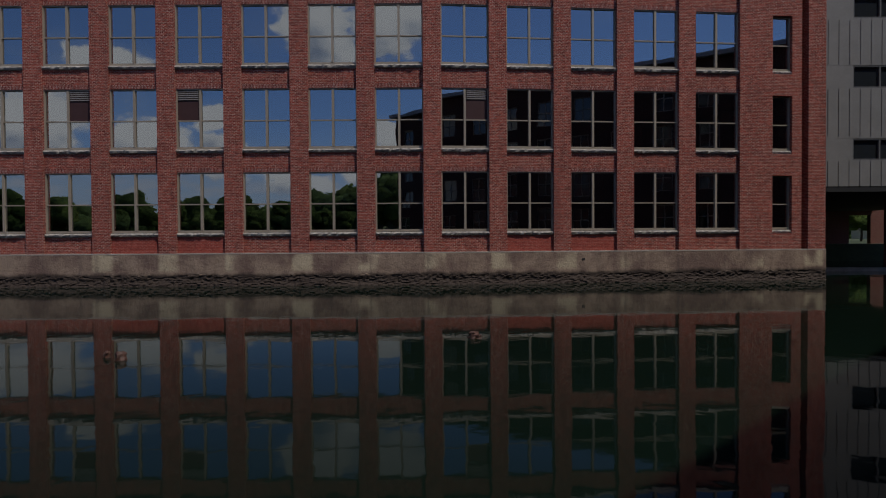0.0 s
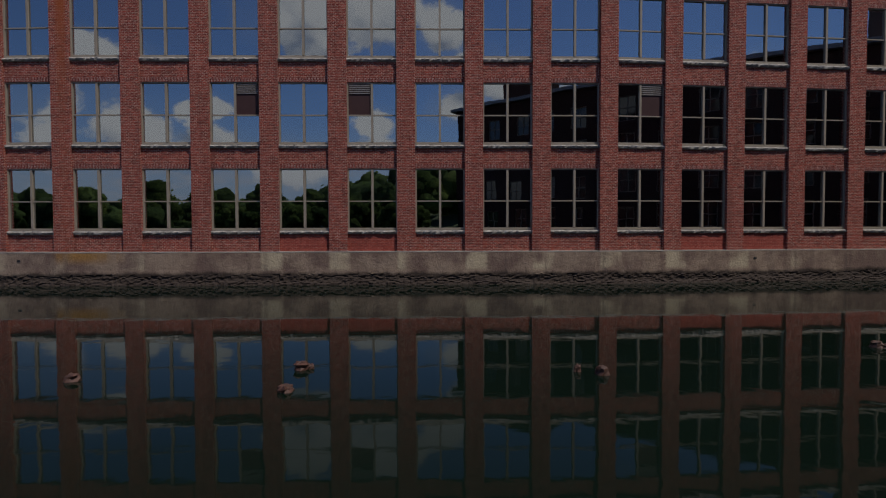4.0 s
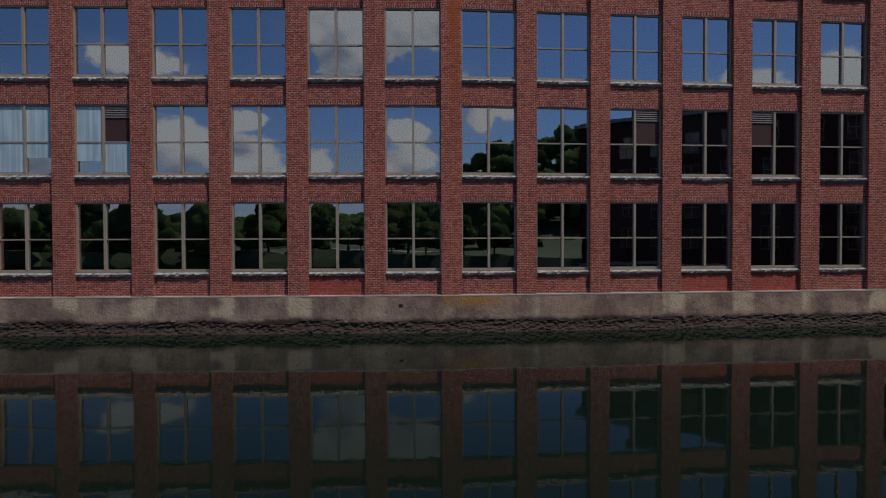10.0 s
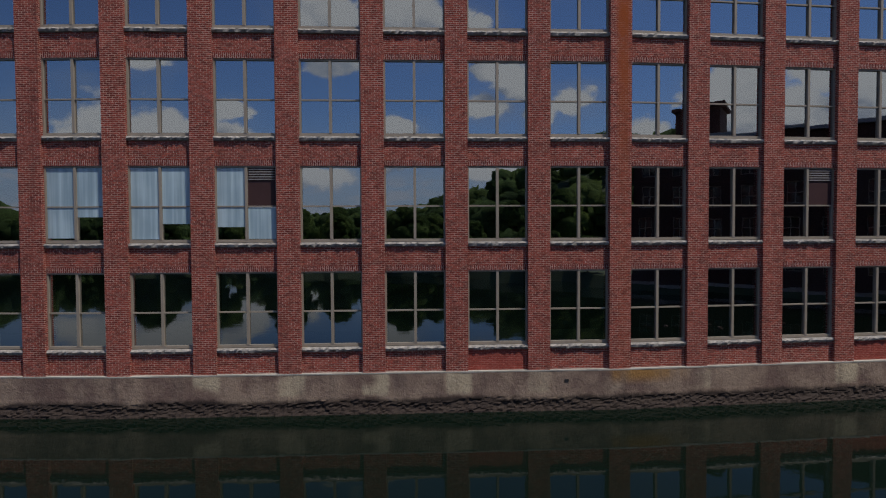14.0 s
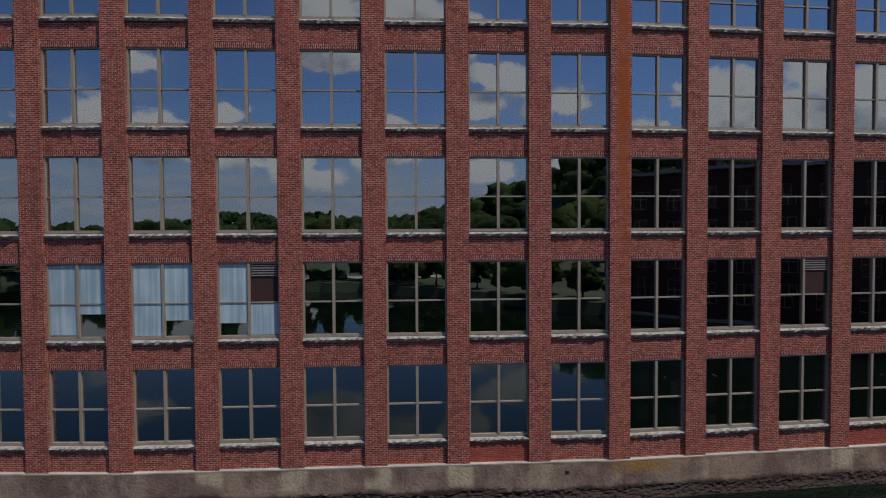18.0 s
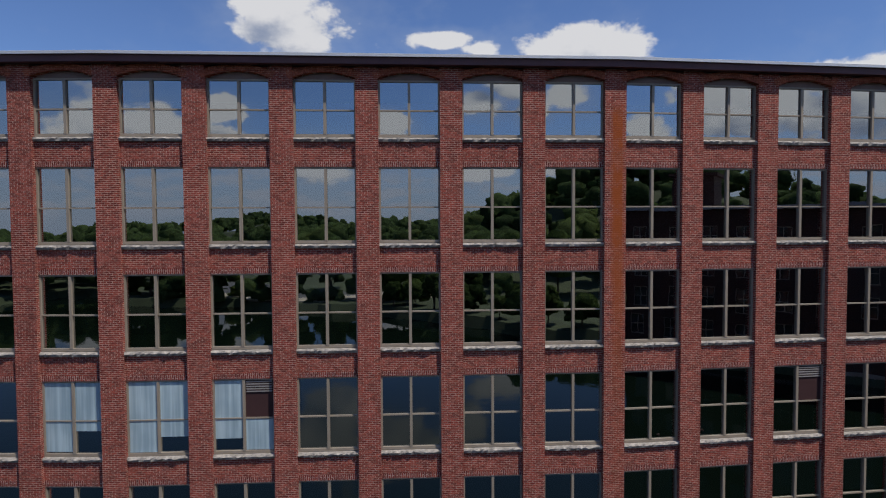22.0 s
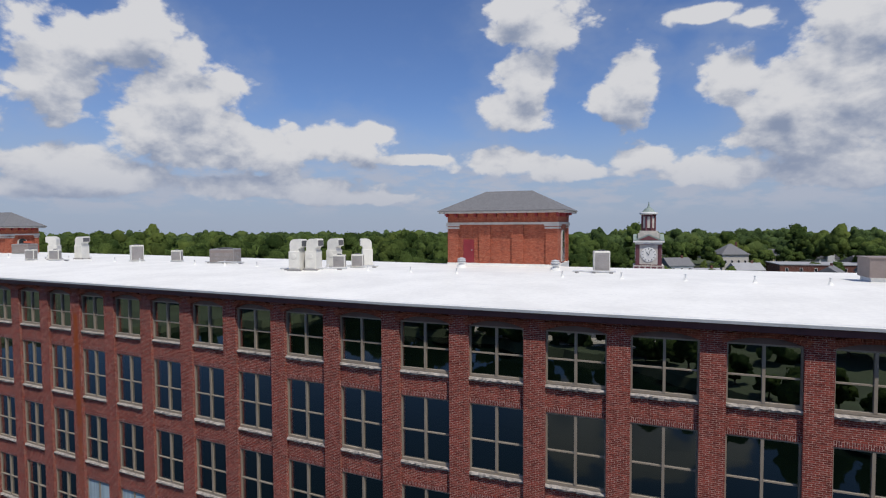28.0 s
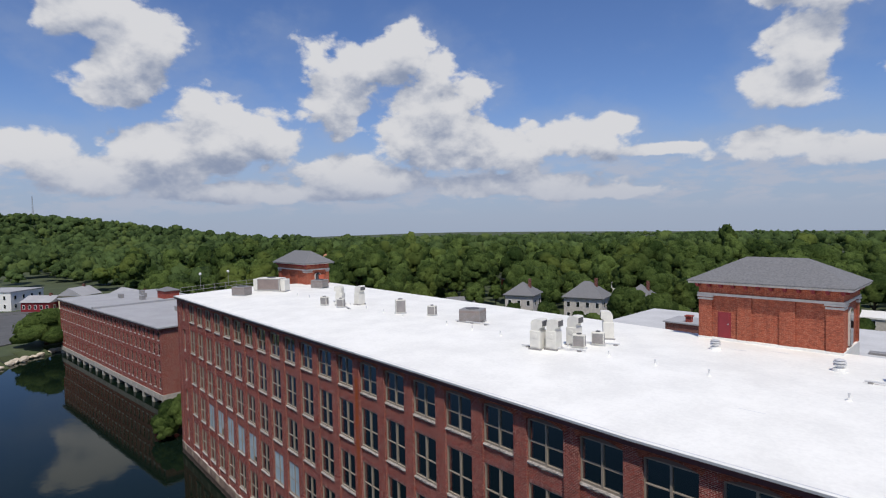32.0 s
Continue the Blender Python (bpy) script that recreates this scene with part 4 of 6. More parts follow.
    for name, grow, x, mat in (("window_frame", 1.22, x1 + 0.0, M["stone_trim"]), ("pane", 1.0, x1 + 0.02, M["glass_far"])):
        vs = [(xx, cy + (a - cy) * grow, b) for xx in (x1 - 0.2, x) for a, b in outline]
        k = len(outline)
        fs = [tuple(range(k, 2 * k)), tuple(range(k))[::-1]] + [(j, (j + 1) % k, k + (j + 1) % k, k + j) for j in range(k)]
        part(name, mesh(name, vs, fs, mat), th)
    return th


roof_house(-50.1, 44.3, -41.4, 49.2, 20.45, 24.75, 26.5, "orange brick rooftop tower, grey hipped roof, dark red door", (-48.75, 44.36, 20.84, -48.0, 44.5, 22.6), M["red_paint"])
roof_house(-114.5, 44.6, -106.0, 48.4, 20.0, 23.75, 25.6, "orange brick rooftop tower at the mill's far end, grey hipped roof", (-106.05, 46.6, 20.6, -105.9, 47.5, 22.1), M["orange_door"])


# ---- plant on the roof ----
def roof_z(x, y):
    """Height of the roof's surface."""
    if x < X0 - 6 * BAY:
        p = SEG_D.inverted() @ Vector((x, y, 0))
    elif x < X0:
        p = SEG_A.inverted() @ Vector((x, y, 0))
    else:
        p = SEG_B.inverted() @ Vector((x, y, 0))
    if p.y < RIDGE:
        return EAVE + (RIDGE_Z - EAVE) * (p.y + 0.37) / (RIDGE + 0.37)
    return RIDGE_Z + (EAVE - 0.02 - RIDGE_Z) * (p.y - RIDGE) / (DEEP - RIDGE)


def bent_duct(name, w, d, h, r, mat):
    """An upright duct whose top bends over to face sideways (+x)."""
    prof = [(0, 0), (0, h - r)]
    n = 7
    outer = [(-w / 2, 0)] + [(-w / 2 + r * 1.0 - r * math.cos(math.pi / 2 * k / n), h - r + r * math.sin(math.pi / 2 * k / n)) for k in range(n + 1)] + [(w / 2 + 0.14, h), (w / 2 + 0.20, h - 0.06)]
    inner = [(w / 2 + 0.20, h - 0.5), (w / 2 + 0.05, h - 0.53), (w / 2, h - 0.62), (w / 2, 0)]
    ol = outer + inner
    k = len(ol)
    vs = [(x, -d / 2, z) for x, z in ol] + [(x, d / 2, z) for x, z in ol]
    fs = [tuple(range(k))[::-1], tuple(range(k, 2 * k))] + [(j, (j + 1) % k, k + (j + 1) % k, k + j) for j in range(k)]
    bm = bmesh.new()
    bv = [bm.verts.new(v) for v in vs]
    for f in fs:
        bm.faces.new([bv[q] for q in f])
    bmesh.ops.recalc_face_normals(bm, faces=bm.faces[:])
    me = bpy.data.meshes.new(name)
    bm.to_mesh(me)
    bm.free()
    me.materials.append(mat)
    return me


def hooded_unit(w=0.62, d=0.78, h=2.02):
    """A tall air unit: cabinet, hood with a screened mouth, access panel, skid."""
    th = thing("rooftop_air_unit", None, "tall cream air unit with a curved intake hood", "air unit", "hooded air units")
    part("hood", bent_duct("hood", w, d, h, 0.34, M["cream"]), th)
    part("screen", boxes("screen", [(w / 2 + 0.185, -d / 2 + 0.05, h - 0.46, w / 2 + 0.205, d / 2 - 0.05, h - 0.1)], M["grille"]), th, None, "dark intake screen")
    part("cabinet", boxes("cabinet", [(-w / 2 - 0.06, -d / 2 - 0.06, 0.1, w / 2 + 0.06, d / 2 + 0.06, h * 0.62)], M["cream"], 0.02), th)
    part("fan_ring", lathe("fan_ring", [(0.17, 0), (0.17, 0.03), (0.13, 0.04)], M["cream"], 14), th, pose(0, -d / 2 - 0.06, h * 0.46, 90, 0, 0), "round fan guard")
    part("access_panel", boxes("access_panel", [(-w / 2 + 0.06, -d / 2 - 0.085, 0.18, w / 2 - 0.06, -d / 2 - 0.06, h * 0.33)], M["cream"], 0.008), th)
    part("skid", boxes("skid", [(-w / 2 - 0.15, -d / 2 - 0.1, 0, w / 2 + 0.15, -d / 2 + 0.05, 0.1), (-w / 2 - 0.15, d / 2 - 0.05, 0, w / 2 + 0.15, d / 2 + 0.1, 0.1)], M["grey_metal"]), th)
    return th


def condenser(w=1.3, d=1.1, h=1.0, mat="grey_metal", label="squat grey condenser on the white roof"):
    coil, bars = (M["brown_metal"], M["grey_metal"]) if mat == "grey_metal" else (M["grey_metal"], M["slat"])
    th = thing("condenser", None, label, "condenser", "condensers")
    part("cabinet", boxes("cabinet", [(-w / 2, -d / 2, 0.12, w / 2, d / 2, h)], M[mat], 0.025), th)
    part("grille", boxes("grille", [(-w / 2 + 0.08, -d / 2 - 0.012, 0.2 + 0.1 * k, w / 2 - 0.08, -d / 2 + 0.01, 0.25 + 0.1 * k) for k in range(int((h - 0.35) / 0.1))], bars), th)
    part("grille", boxes("grille", [(w / 2 - 0.01, -d / 2 + 0.08, 0.2 + 0.1 * k, w / 2 + 0.012, d / 2 - 0.08, 0.25 + 0.1 * k) for k in range(int((h - 0.35) / 0.1))], bars), th)
    part("grille_back", boxes("grille_back", [(-w / 2 + 0.05, -d / 2 - 0.006, 0.17, w / 2 - 0.05, -d / 2 + 0.02, h - 0.1), (w / 2 - 0.02, -d / 2 + 0.05, 0.17, w / 2 + 0.006, d / 2 - 0.05, h - 0.1)], coil), th, None, "dark coil behind the grille")
    part("fan_guard", lathe("fan_guard", [(0.36 * min(w, d), h - 0.01), (0.38 * min(w, d), h + 0.05), (0.3 * min(w, d), h + 0.07)], M["grille"], 14), th)
    part("rail", boxes("rail", [(-w / 2 - 0.1, -d / 2 + 0.1, 0, w / 2 + 0.1, -d / 2 + 0.22, 0.12), (-w / 2 - 0.1, d / 2 - 0.22, 0, w / 2 + 0.1, d / 2 - 0.1, 0.12)], M["galvanised"]), th)
    return th


def vent_cap():
    th = thing("roof_vent", None, "ribbed galvanised roof vent on a white curb", "vent", "roof vents")
    part("curb", lathe("curb", [(0.36, 0), (0.31, 0.18), (0.23, 0.22)], M["white_roof"], 14), th)
    part("cap", lathe("cap", [(0.2, 0.18), (0.2, 0.32), (0.32, 0.35), (0.32, 0.39), (0.22, 0.44), (0.32, 0.49), (0.32, 0.54), (0.22, 0.59), (0.29, 0.64), (0.05, 0.72)], M["galvanised"], 16), th)
    return th


def roof_pipe():
    th = thing("vent_pipe", None, "short grey vent pipe with a white boot", "pipe", "ridge vent pipes")
    part("boot", lathe("boot", [(0.16, 0), (0.09, 0.06), (0.07, 0.16)], M["white_roof"], 10), th)
    part("pipe", lathe("pipe", [(0.04, 0.1), (0.04, 0.30), (0.055, 0.31), (0.055, 0.36)], M["galvanised"], 10), th)
    return th


def onto_roof(proto, spots):
    """Stand copies of a thing on the roof; the first is moved."""
    for k, (x, y, turn) in enumerate(spots):
        m = pose(x, y, roof_z(x, y) - 0.01, 0, 0, turn)
        if k == 0:
            proto.matrix_basis = m
        else:
            copy_thing(proto, m)


onto_roof(hooded_unit(), [(-56.0, 32.8, 8), (-55.1, 33.3, 8), (-54.9, 35.4, 5), (-54.4, 39.0, 215), (-83.6, 35.6, 215), (-82.4, 37.2, 10)])
onto_roof(condenser(0.8, 0.45, 0.95, "cream", "small cream condenser beside taller units"), [(-54.0, 34.6, 20), (-53.6, 36.3, 20), (-71.3, 37.4, 20), (-84.8, 34.4, 20), (-82.0, 34.6, 25)])
onto_roof(condenser(1.9, 1.5, 1.15), [(-66.3, 37.5, 20), (-101.4, 32.8, 25), (-100.8, 43.6, 20)])
onto_roof(condenser(0.95, 0.6, 1.35, "cream", "upright cream condenser with a dark louvred face"), [(-74.4, 36.2, 60), (-37.7, 38.6, 15)])
big = condenser(3.4, 1.5, 1.75, "cream", "wide cream air handler with a dark front")
for x in (-2.4, 1.72):
    part("side_pod", boxes("side_pod", [(x, -0.6, 0.1, x + 0.68, 0.6, 1.6)], M["cream"], 0.05), big)
part("dark_front", boxes("dark_front", [(-1.5, -0.775, 0.35, 1.5, -0.755, 1.55)], M["brown_metal"]), big)
onto_roof(big, [(-101.8, 37.0, 28)])
onto_roof(vent_cap(), [(-47.6, 40.6, 0), (-40.7, 39.6, 0), (-13.5, 36.5, 0)])
onto_roof(roof_pipe(), [(-27 - 3.05 * k, 33.4 + (0.0 if k < 6 else 0.062 * (k - 6) * 3.05), 0) for k in range(-3, 24) if k % 9 != 5])


def hood_box(w, d, h):
    """A brown rooftop ventilator flaring upwards."""
    th = thing("roof_ventilator", None, "brown flared metal ventilator with worn white patches", "ventilator", "flared ventilators")
    vs = [(-w / 2, -d / 2, 0.25), (w * 0.28, -d / 2, 0.25), (w * 0.28, d / 2, 0.25), (-w / 2, d / 2, 0.25), (-w / 2, -d / 2, h), (w / 2, -d / 2, h), (w / 2, d / 2, h), (-w / 2, d / 2, h)]
    part("hood", mesh("hood", vs, BOXF, M["brown_metal"]), th)
    part("curb", boxes("curb", [(-w / 2 + 0.1, -d / 2 + 0.1, 0, w * 0.25, d / 2 - 0.1, 0.25)], M["white_roof"]), th)
    part("rim", boxes("rim", [(-w / 2 - 0.04, -d / 2 - 0.04, h, w / 2 + 0.04, d / 2 + 0.04, h + 0.06)], M["brown_metal"]), th)
    for k in range(6):
        x, z = random.uniform(-w * 0.2, w * 0.4), random.uniform(h * 0.6, h * 0.92)
        part("patch", boxes("patch", [(x, -d / 2 - 0.006, z, x + random.uniform(0.1, 0.3), -d / 2 + 0.01, z + random.uniform(0.05, 0.14))], M["white_paint"]), th, None, "worn white patch")
    return th


onto_roof(hood_box(4.2, 1.6, 1.2), [(-22.6, 37.4, 3), (-9.0, 36.0, 3)])

pad = thing("walkway_pad", None, "faded grey walkway pad on the roof", "pad", "walkway pads", me=boxes("walkway_pad", [(-0.55, -0.12, 0, 0.55, 0.12, 0.012)], M["grey_pad"]))
onto_roof(pad, [(-46.6, 41.5, 12), (-62.0, 28.5, 0), (-50.0, 27.2, 4), (-75.0, 31.0, 0), (-68.0, 30.0, 0), (-42.0, 29.5, 0), (-44.5, 42.6, 10), (-90.0, 33.0, 5), (-36.0, 28.0, 6)])
# conduit beside the units
for a, b in (((-57.2, 32.6), (-53.0, 33.8)), ((-55.0, 36.0), (-52.5, 37.2)), ((-86.5, 36.6), (-80.0, 34.4)), ((-39.3, 37.6), (-36.8, 37.9)), ((-67.5, 36.6), (-64.0, 37.0))):
    za, zb = roof_z(*a) + 0.12, roof_z(*b) + 0.12
    th = thing("conduit", None, "grey pipe run on blocks across the roof", "pipe", "roof conduits")
    part("pipe", tube("pipe", [(*a, za), (*b, zb)], 0.05, M["galvanised"]), th)
    for f in (0.1, 0.5, 0.9):
        x, y = a[0] + (b[0] - a[0]) * f, a[1] + (b[1] - a[1]) * f
        part("block", boxes("block", [(x - 0.1, y - 0.12, roof_z(x, y) - 0.01, x + 0.1, y + 0.12, roof_z(x, y) + 0.08)], M["grey_metal"]), th)


def railing():
    th = thing("roof_railing", None, "thin dark metal guard rail at the roof's end", "railing")
    pts = [SEG_D @ Vector((-20 * BAY - 4.1, y, 0)) for y in np.arange(0.4, 12.1, 1.45)]
    for p in pts:
        part("post", tube("post", [(p.x, p.y, roof_z(p.x, p.y) - 0.02), (p.x, p.y, roof_z(p.x, p.y) + 1.0)], 0.025, M["grey_metal"], 6), th)
    for h in (0.5, 0.98):
        part("rail", tube("rail", [(p.x, p.y, roof_z(p.x, p.y) + h) for p in pts], 0.022, M["grey_metal"], 6), th)


railing()
lamp = thing("roof_lamp", None, "small white globe lamp on a thin pole", "lamp", "roof lamps")
part("pole", tube("pole", [(0, 0, 0), (0, 0, 1.9)], 0.03, M["grey_metal"], 6), lamp)
part("globe", lathe("globe", [(0.05, 1.85), (0.17, 1.93), (0.2, 2.05), (0.17, 2.17), (0.05, 2.25)], M["white_paint"], 10), lamp)
onto_roof(lamp, [(-114.5, 32.6, 0), (-114.0, 36.4, 0)])


# ---- trees and woods ----
def dome(n_lat, n_lon):
    """A unit dome reaching a little below its middle: points and triangles."""
    pts, tri = [(0.0, 0.0, 1.0)], []
    for i in range(1, n_lat + 1):
        th = i / n_lat * 2.05
        pts += [(math.sin(th) * math.cos(2 * math.pi * (j + 0.5 * (i % 2)) / n_lon), math.sin(th) * math.sin(2 * math.pi * (j + 0.5 * (i % 2)) / n_lon), math.cos(th)) for j in range(n_lon)]
    for j in range(n_lon):
        tri.append((0, 1 + j, 1 + (j + 1) % n_lon))
    for i in range(n_lat - 1):
        a, b = 1 + i * n_lon, 1 + (i + 1) * n_lon
        for j in range(n_lon):
            k = (j + 1) % n_lon
            if i % 2:
                tri += [(a + j, b + j, a + k), (a + k, b + j, b + k)]
            else:
                tri += [(a + j, b + j, b + k), (a + j, b + k, a + k)]
    return np.array(pts), np.array(tri)


def crown_arrays(rng, r, h, lobes_n, grid, leaves, size, jit=0.2):
    """Vertices, triangles and soft normals of a leafy crown: ragged clumps heaped into lobes, fringed by leaf cards."""
    dp, dt = dome(*grid)
    mid = np.array([0, 0, h * 0.42])
    lobes = [(np.array([0, 0, h * 0.60]), r * 0.60)]
    for k in range(lobes_n):
        a = 2.4 * k + rng.uniform(-0.4, 0.4)
        up = (k + 0.5) / lobes_n
        q = r * (0.66 * math.cos(up * 1.25)) * rng.uniform(0.8, 1.1)
        lobes.append((np.array([math.cos(a) * q, math.sin(a) * q, h * (0.22 + 0.60 * up) + rng.uniform(-0.3, 0.3)]), r * rng.uniform(0.30, 0.46)))
    vs, fs, ns, k = [], [], [], 0
    for c, lr in lobes:
        w = dp * (1 + rng.uniform(-jit, jit, (len(dp), 1))) * lr * np.array([1, 1, 0.9])
        vs.append(w + c)
        out = w + c - mid
        ns.append(0.65 * dp + 0.35 * out / np.maximum(np.linalg.norm(out, axis=1, keepdims=True), 0.1))
        fs.append(dt + k)
        k += len(dp)
    pick = rng.integers(len(lobes), size=leaves)
    d = rng.normal(size=(leaves, 3))
    d /= np.linalg.norm(d, axis=1, keepdims=True)
    d[:, 2] = np.where(d[:, 2] < -0.4, -d[:, 2], d[:, 2])
    lc, lr = np.array([l[0] for l in lobes])[pick], np.array([l[1] for l in lobes])[pick][:, None]
    p = lc + d * lr * np.array([1, 1, 0.9]) * rng.uniform(0.92, 1.14, (leaves, 1))
    n = d + rng.normal(size=d.shape) * 0.4
    n /= np.linalg.norm(n, axis=1, keepdims=True)
    t = np.cross(n, rng.normal(size=d.shape))
    t /= np.linalg.norm(t, axis=1, keepdims=True)
    b = np.cross(n, t)
    s = size * rng.uniform(0.6, 1.3, (leaves, 1))
    quad = np.stack([p - t * s * 0.9, p + b * s * 0.6, p + t * s, p - b * s * 0.55], 1).reshape(-1, 3)
    base = np.arange(leaves)[:, None] * 4 + k
    vs.append(quad)
    fs.append(np.concatenate([base + np.array([0, 2, 1]), base + np.array([0, 3, 2])]))
    ns.append(np.repeat(d, 4, 0))
    nn = np.concatenate(ns)
    nn /= np.linalg.norm(nn, axis=1, keepdims=True)
    return np.concatenate(vs).astype(np.float32), np.concatenate(fs).astype(np.int32), nn.astype(np.float32)


rng = np.random.default_rng(5)
CLOSE = [crown_arrays(rng, 4.3 * f, 8.6 * g, 16, (4, 8), 620, 0.36) for f, g in ((1.0, 1.0), (1.15, 0.95), (0.85, 1.15), (1.25, 1.05), (0.9, 0.85))]
NEAR = [crown_arrays(rng, 4.4 * f, 8.6 * g, 11, (3, 7), 150, 0.5) for f, g in ((1.0, 1.0), (1.15, 0.95), (0.85, 1.15), (1.25, 1.05), (0.9, 0.85))]
MID = [crown_arrays(rng, 4.6 * f, 8.8 * g, 7, (3, 6), 70, 0.65) for f, g in ((1.0, 1.0), (1.2, 0.95), (0.9, 1.15), (1.1, 1.0))]
FAR = [crown_arrays(rng, 5.8 * f, 9.0, 4, (2, 5), 14, 1.0) for f in (1.0, 1.2, 0.9)]


def tri_mesh(name, v, f, mat, n):
    me = bpy.data.meshes.new(name)
    me.vertices.add(len(v))
    me.vertices.foreach_set("co", v.astype(np.float32).ravel())
    me.loops.add(f.size)
    me.loops.foreach_set("vertex_index", f.astype(np.int32).ravel())
    me.polygons.add(len(f))
    me.polygons.foreach_set("loop_start", np.arange(0, f.size, 3, dtype=np.int32))
    me.materials.append(mat)
    me.update(calc_edges=True)
    me.normals_split_custom_set_from_vertices(n)
    return me


def woods(name, protos, spots, mat, label):
    """One mesh of many crowns, each turned and sized by chance."""
    vv, ff, nn, k = [], [], [], 0
    for x, y, z, s in spots:
        v, f, n = protos[rng.integers(len(protos))]
        a = rng.uniform(0, 2 * np.pi)
        turn = np.array([[math.cos(a), math.sin(a), 0], [-math.sin(a), math.cos(a), 0], [0, 0, 1]], np.float32)
        vv.append((v @ turn) * np.array([s, s, s * rng.uniform(0.8, 1.25)], np.float32) + np.array([x, y, z], np.float32))
        nn.append(n @ turn)
        ff.append(f + k)
        k += len(v)
    return thing(name, None, label, "woods", kind="stuff", me=tri_mesh(name, np.concatenate(vv), np.concatenate(ff), mat, np.concatenate(nn)))


near_crowns = [tri_mesh("crown", v, f, M["leaf"], n) for v, f, n in CLOSE]


def trunk_mesh(h, r):
    bm = bmesh.new()
    def limb(a, b, ra, rb, n=7):
        a, b = Vector(a), Vector(b)
        d = (b - a).normalized()
        u = d.cross(Vector((0.3, 0.9, 0.2))).normalized()
        w = d.cross(u)
        rings = [[bm.verts.new(p + q * (math.cos(2 * math.pi * j / n) * u + math.sin(2 * math.pi * j / n) * w)) for j in range(n)] for p, q in ((a, ra), ((a + b) / 2 + u * ra * 0.4, (ra + rb) / 2), (b, rb))]
        for p, q in zip(rings, rings[1:]):
            for j in range(n):
                bm.faces.new((p[j], p[(j + 1) % n], q[(j + 1) % n], q[j]))
    limb((0, 0, -0.3), (0.1, 0.05, h * 0.6), r, r * 0.55)
    for k in range(5):
        a = k * 1.26 + 0.4
        limb((0.05, 0.02, h * (0.32 + 0.06 * k)), (math.cos(a) * h * 0.28, math.sin(a) * h * 0.28, h * (0.6 + 0.05 * k)), r * 0.45, r * 0.15, 5)
    bmesh.ops.recalc_face_normals(bm, faces=bm.faces[:])
    me = bpy.data.meshes.new("trunk")
    bm.to_mesh(me)
    bm.free()
    me.materials.append(M["bark"])
    return me


trunks = [trunk_mesh(7.5, 0.24), trunk_mesh(8.5, 0.3)]


def tree(x, y, s=1.0, k=0, lift=2.0, label="broad green deciduous tree in full summer leaf", z=None, squash=1.0):
    th = thing("tree", pose(x, y, height(x, y) if z is None else z, 0, 0, (x * 37 + y * 11) % 360), label, "tree", "trees")
    part("trunk", trunks[k % 2], th, Matrix.Diagonal((s, s, s * (1 + max(0, lift - 2) * 0.16), 1)))
    part("crown", near_crowns[k % 5], th, pose(0, 0, lift * s) @ Matrix.Diagonal((s, s, s * squash, 1)))
    return th


# clearings with buildings and lots: x, y, radius
CLEAR = [(-126, 121, 7), (-112.6, 131, 8), (-101, 137.5, 7), (-170, 171, 6), (-162, 162, 10), (-140, 194, 6), (-136, 189, 7), (-300, 170, 9), (-70, 72, 28), (-37, 92, 12), (-36, 74, 14), (-47, 158, 15), (-44, 140, 10), (16, 270, 16), (4, 198, 20), (10, 232, 18), (34, 232, 9), (-8, 262, 9), (35, 300, 8), (-45, 80, 22), (60, 285, 14), (-300, 30, 40), (-250, 20, 44), (-165, 42, 40), (-20, 75, 20), (60, 250, 16), (-140, 60, 22), (90, 300, 16), (-30, 240, 9), (-28, 222, 8), (75, 225, 10), (-22, 214, 8)]


def clear(x, y, grow=0.0):
    return all((x - a) ** 2 + (y - b) ** 2 > (r + grow) ** 2 for a, b, r in CLEAR)


def low_ground(x, y):
    """The mill's back yard and the town, where trees are few and low."""
    return -165 < x < -90 and y < 122 + 0.64 * (x + 126) or -90 <= x < -20 and y < 104 or x > -50 and y < 260


near_spots, mid_spots, far_spots = [], [], []
for k in range(5200):
    x, y = rng.uniform(-330, 130), rng.uniform(58, 330)
    if clear(x, y) and math.hypot(x + 34, y - 3) < 330 and not wet(x, y):
        if low_ground(x, y) and rng.uniform() < 0.7:
            continue
        near_spots.append((x, y, rng.uniform(0.45, 0.75) if low_ground(x, y) else rng.choice((0.65, 0.8, 0.95, 1.15, 1.4)) * rng.uniform(0.9, 1.1)))
kept = []
for x, y, s in near_spots:
    if all((x - a) ** 2 + (y - b) ** 2 > (3.0 * (s + c)) ** 2 for a, b, c in kept):
        kept.append((x, y, s))
kept.sort(key=lambda p: math.hypot(p[0] + 34, p[1] - 3))
detail_spots = []
for k, (x, y, s) in enumerate(kept):
    if k < 280:
        tree(x, y, s, k, 2.0 if low_ground(x, y) else 4.6)
    else:
        detail_spots.append((x, y, height(x, y) + 4.6 * s, s))
for k in range(3300):
    a = radians(rng.uniform(-52, 105))
    d = 300 + 560 * rng.uniform() ** 0.8
    x, y = -34 - d * math.sin(a), 3 + d * math.cos(a)
    if y > 30 and clear(x, y) and not (low_ground(x, y) and rng.uniform() < 0.6):
        (mid_spots if d < 480 else far_spots).append((x, y, height(x, y) + 3.5, rng.choice((0.75, 0.95, 1.2, 1.5))))
for k in range(1500):
    a = radians(rng.uniform(-52, 108))
    d = 800 + 1100 * rng.uniform()
    x, y = -34 - d * math.sin(a), 3 + d * math.cos(a)
    far_spots.append((x, y, height(x, y) - 1, rng.uniform(0.9, 1.4)))
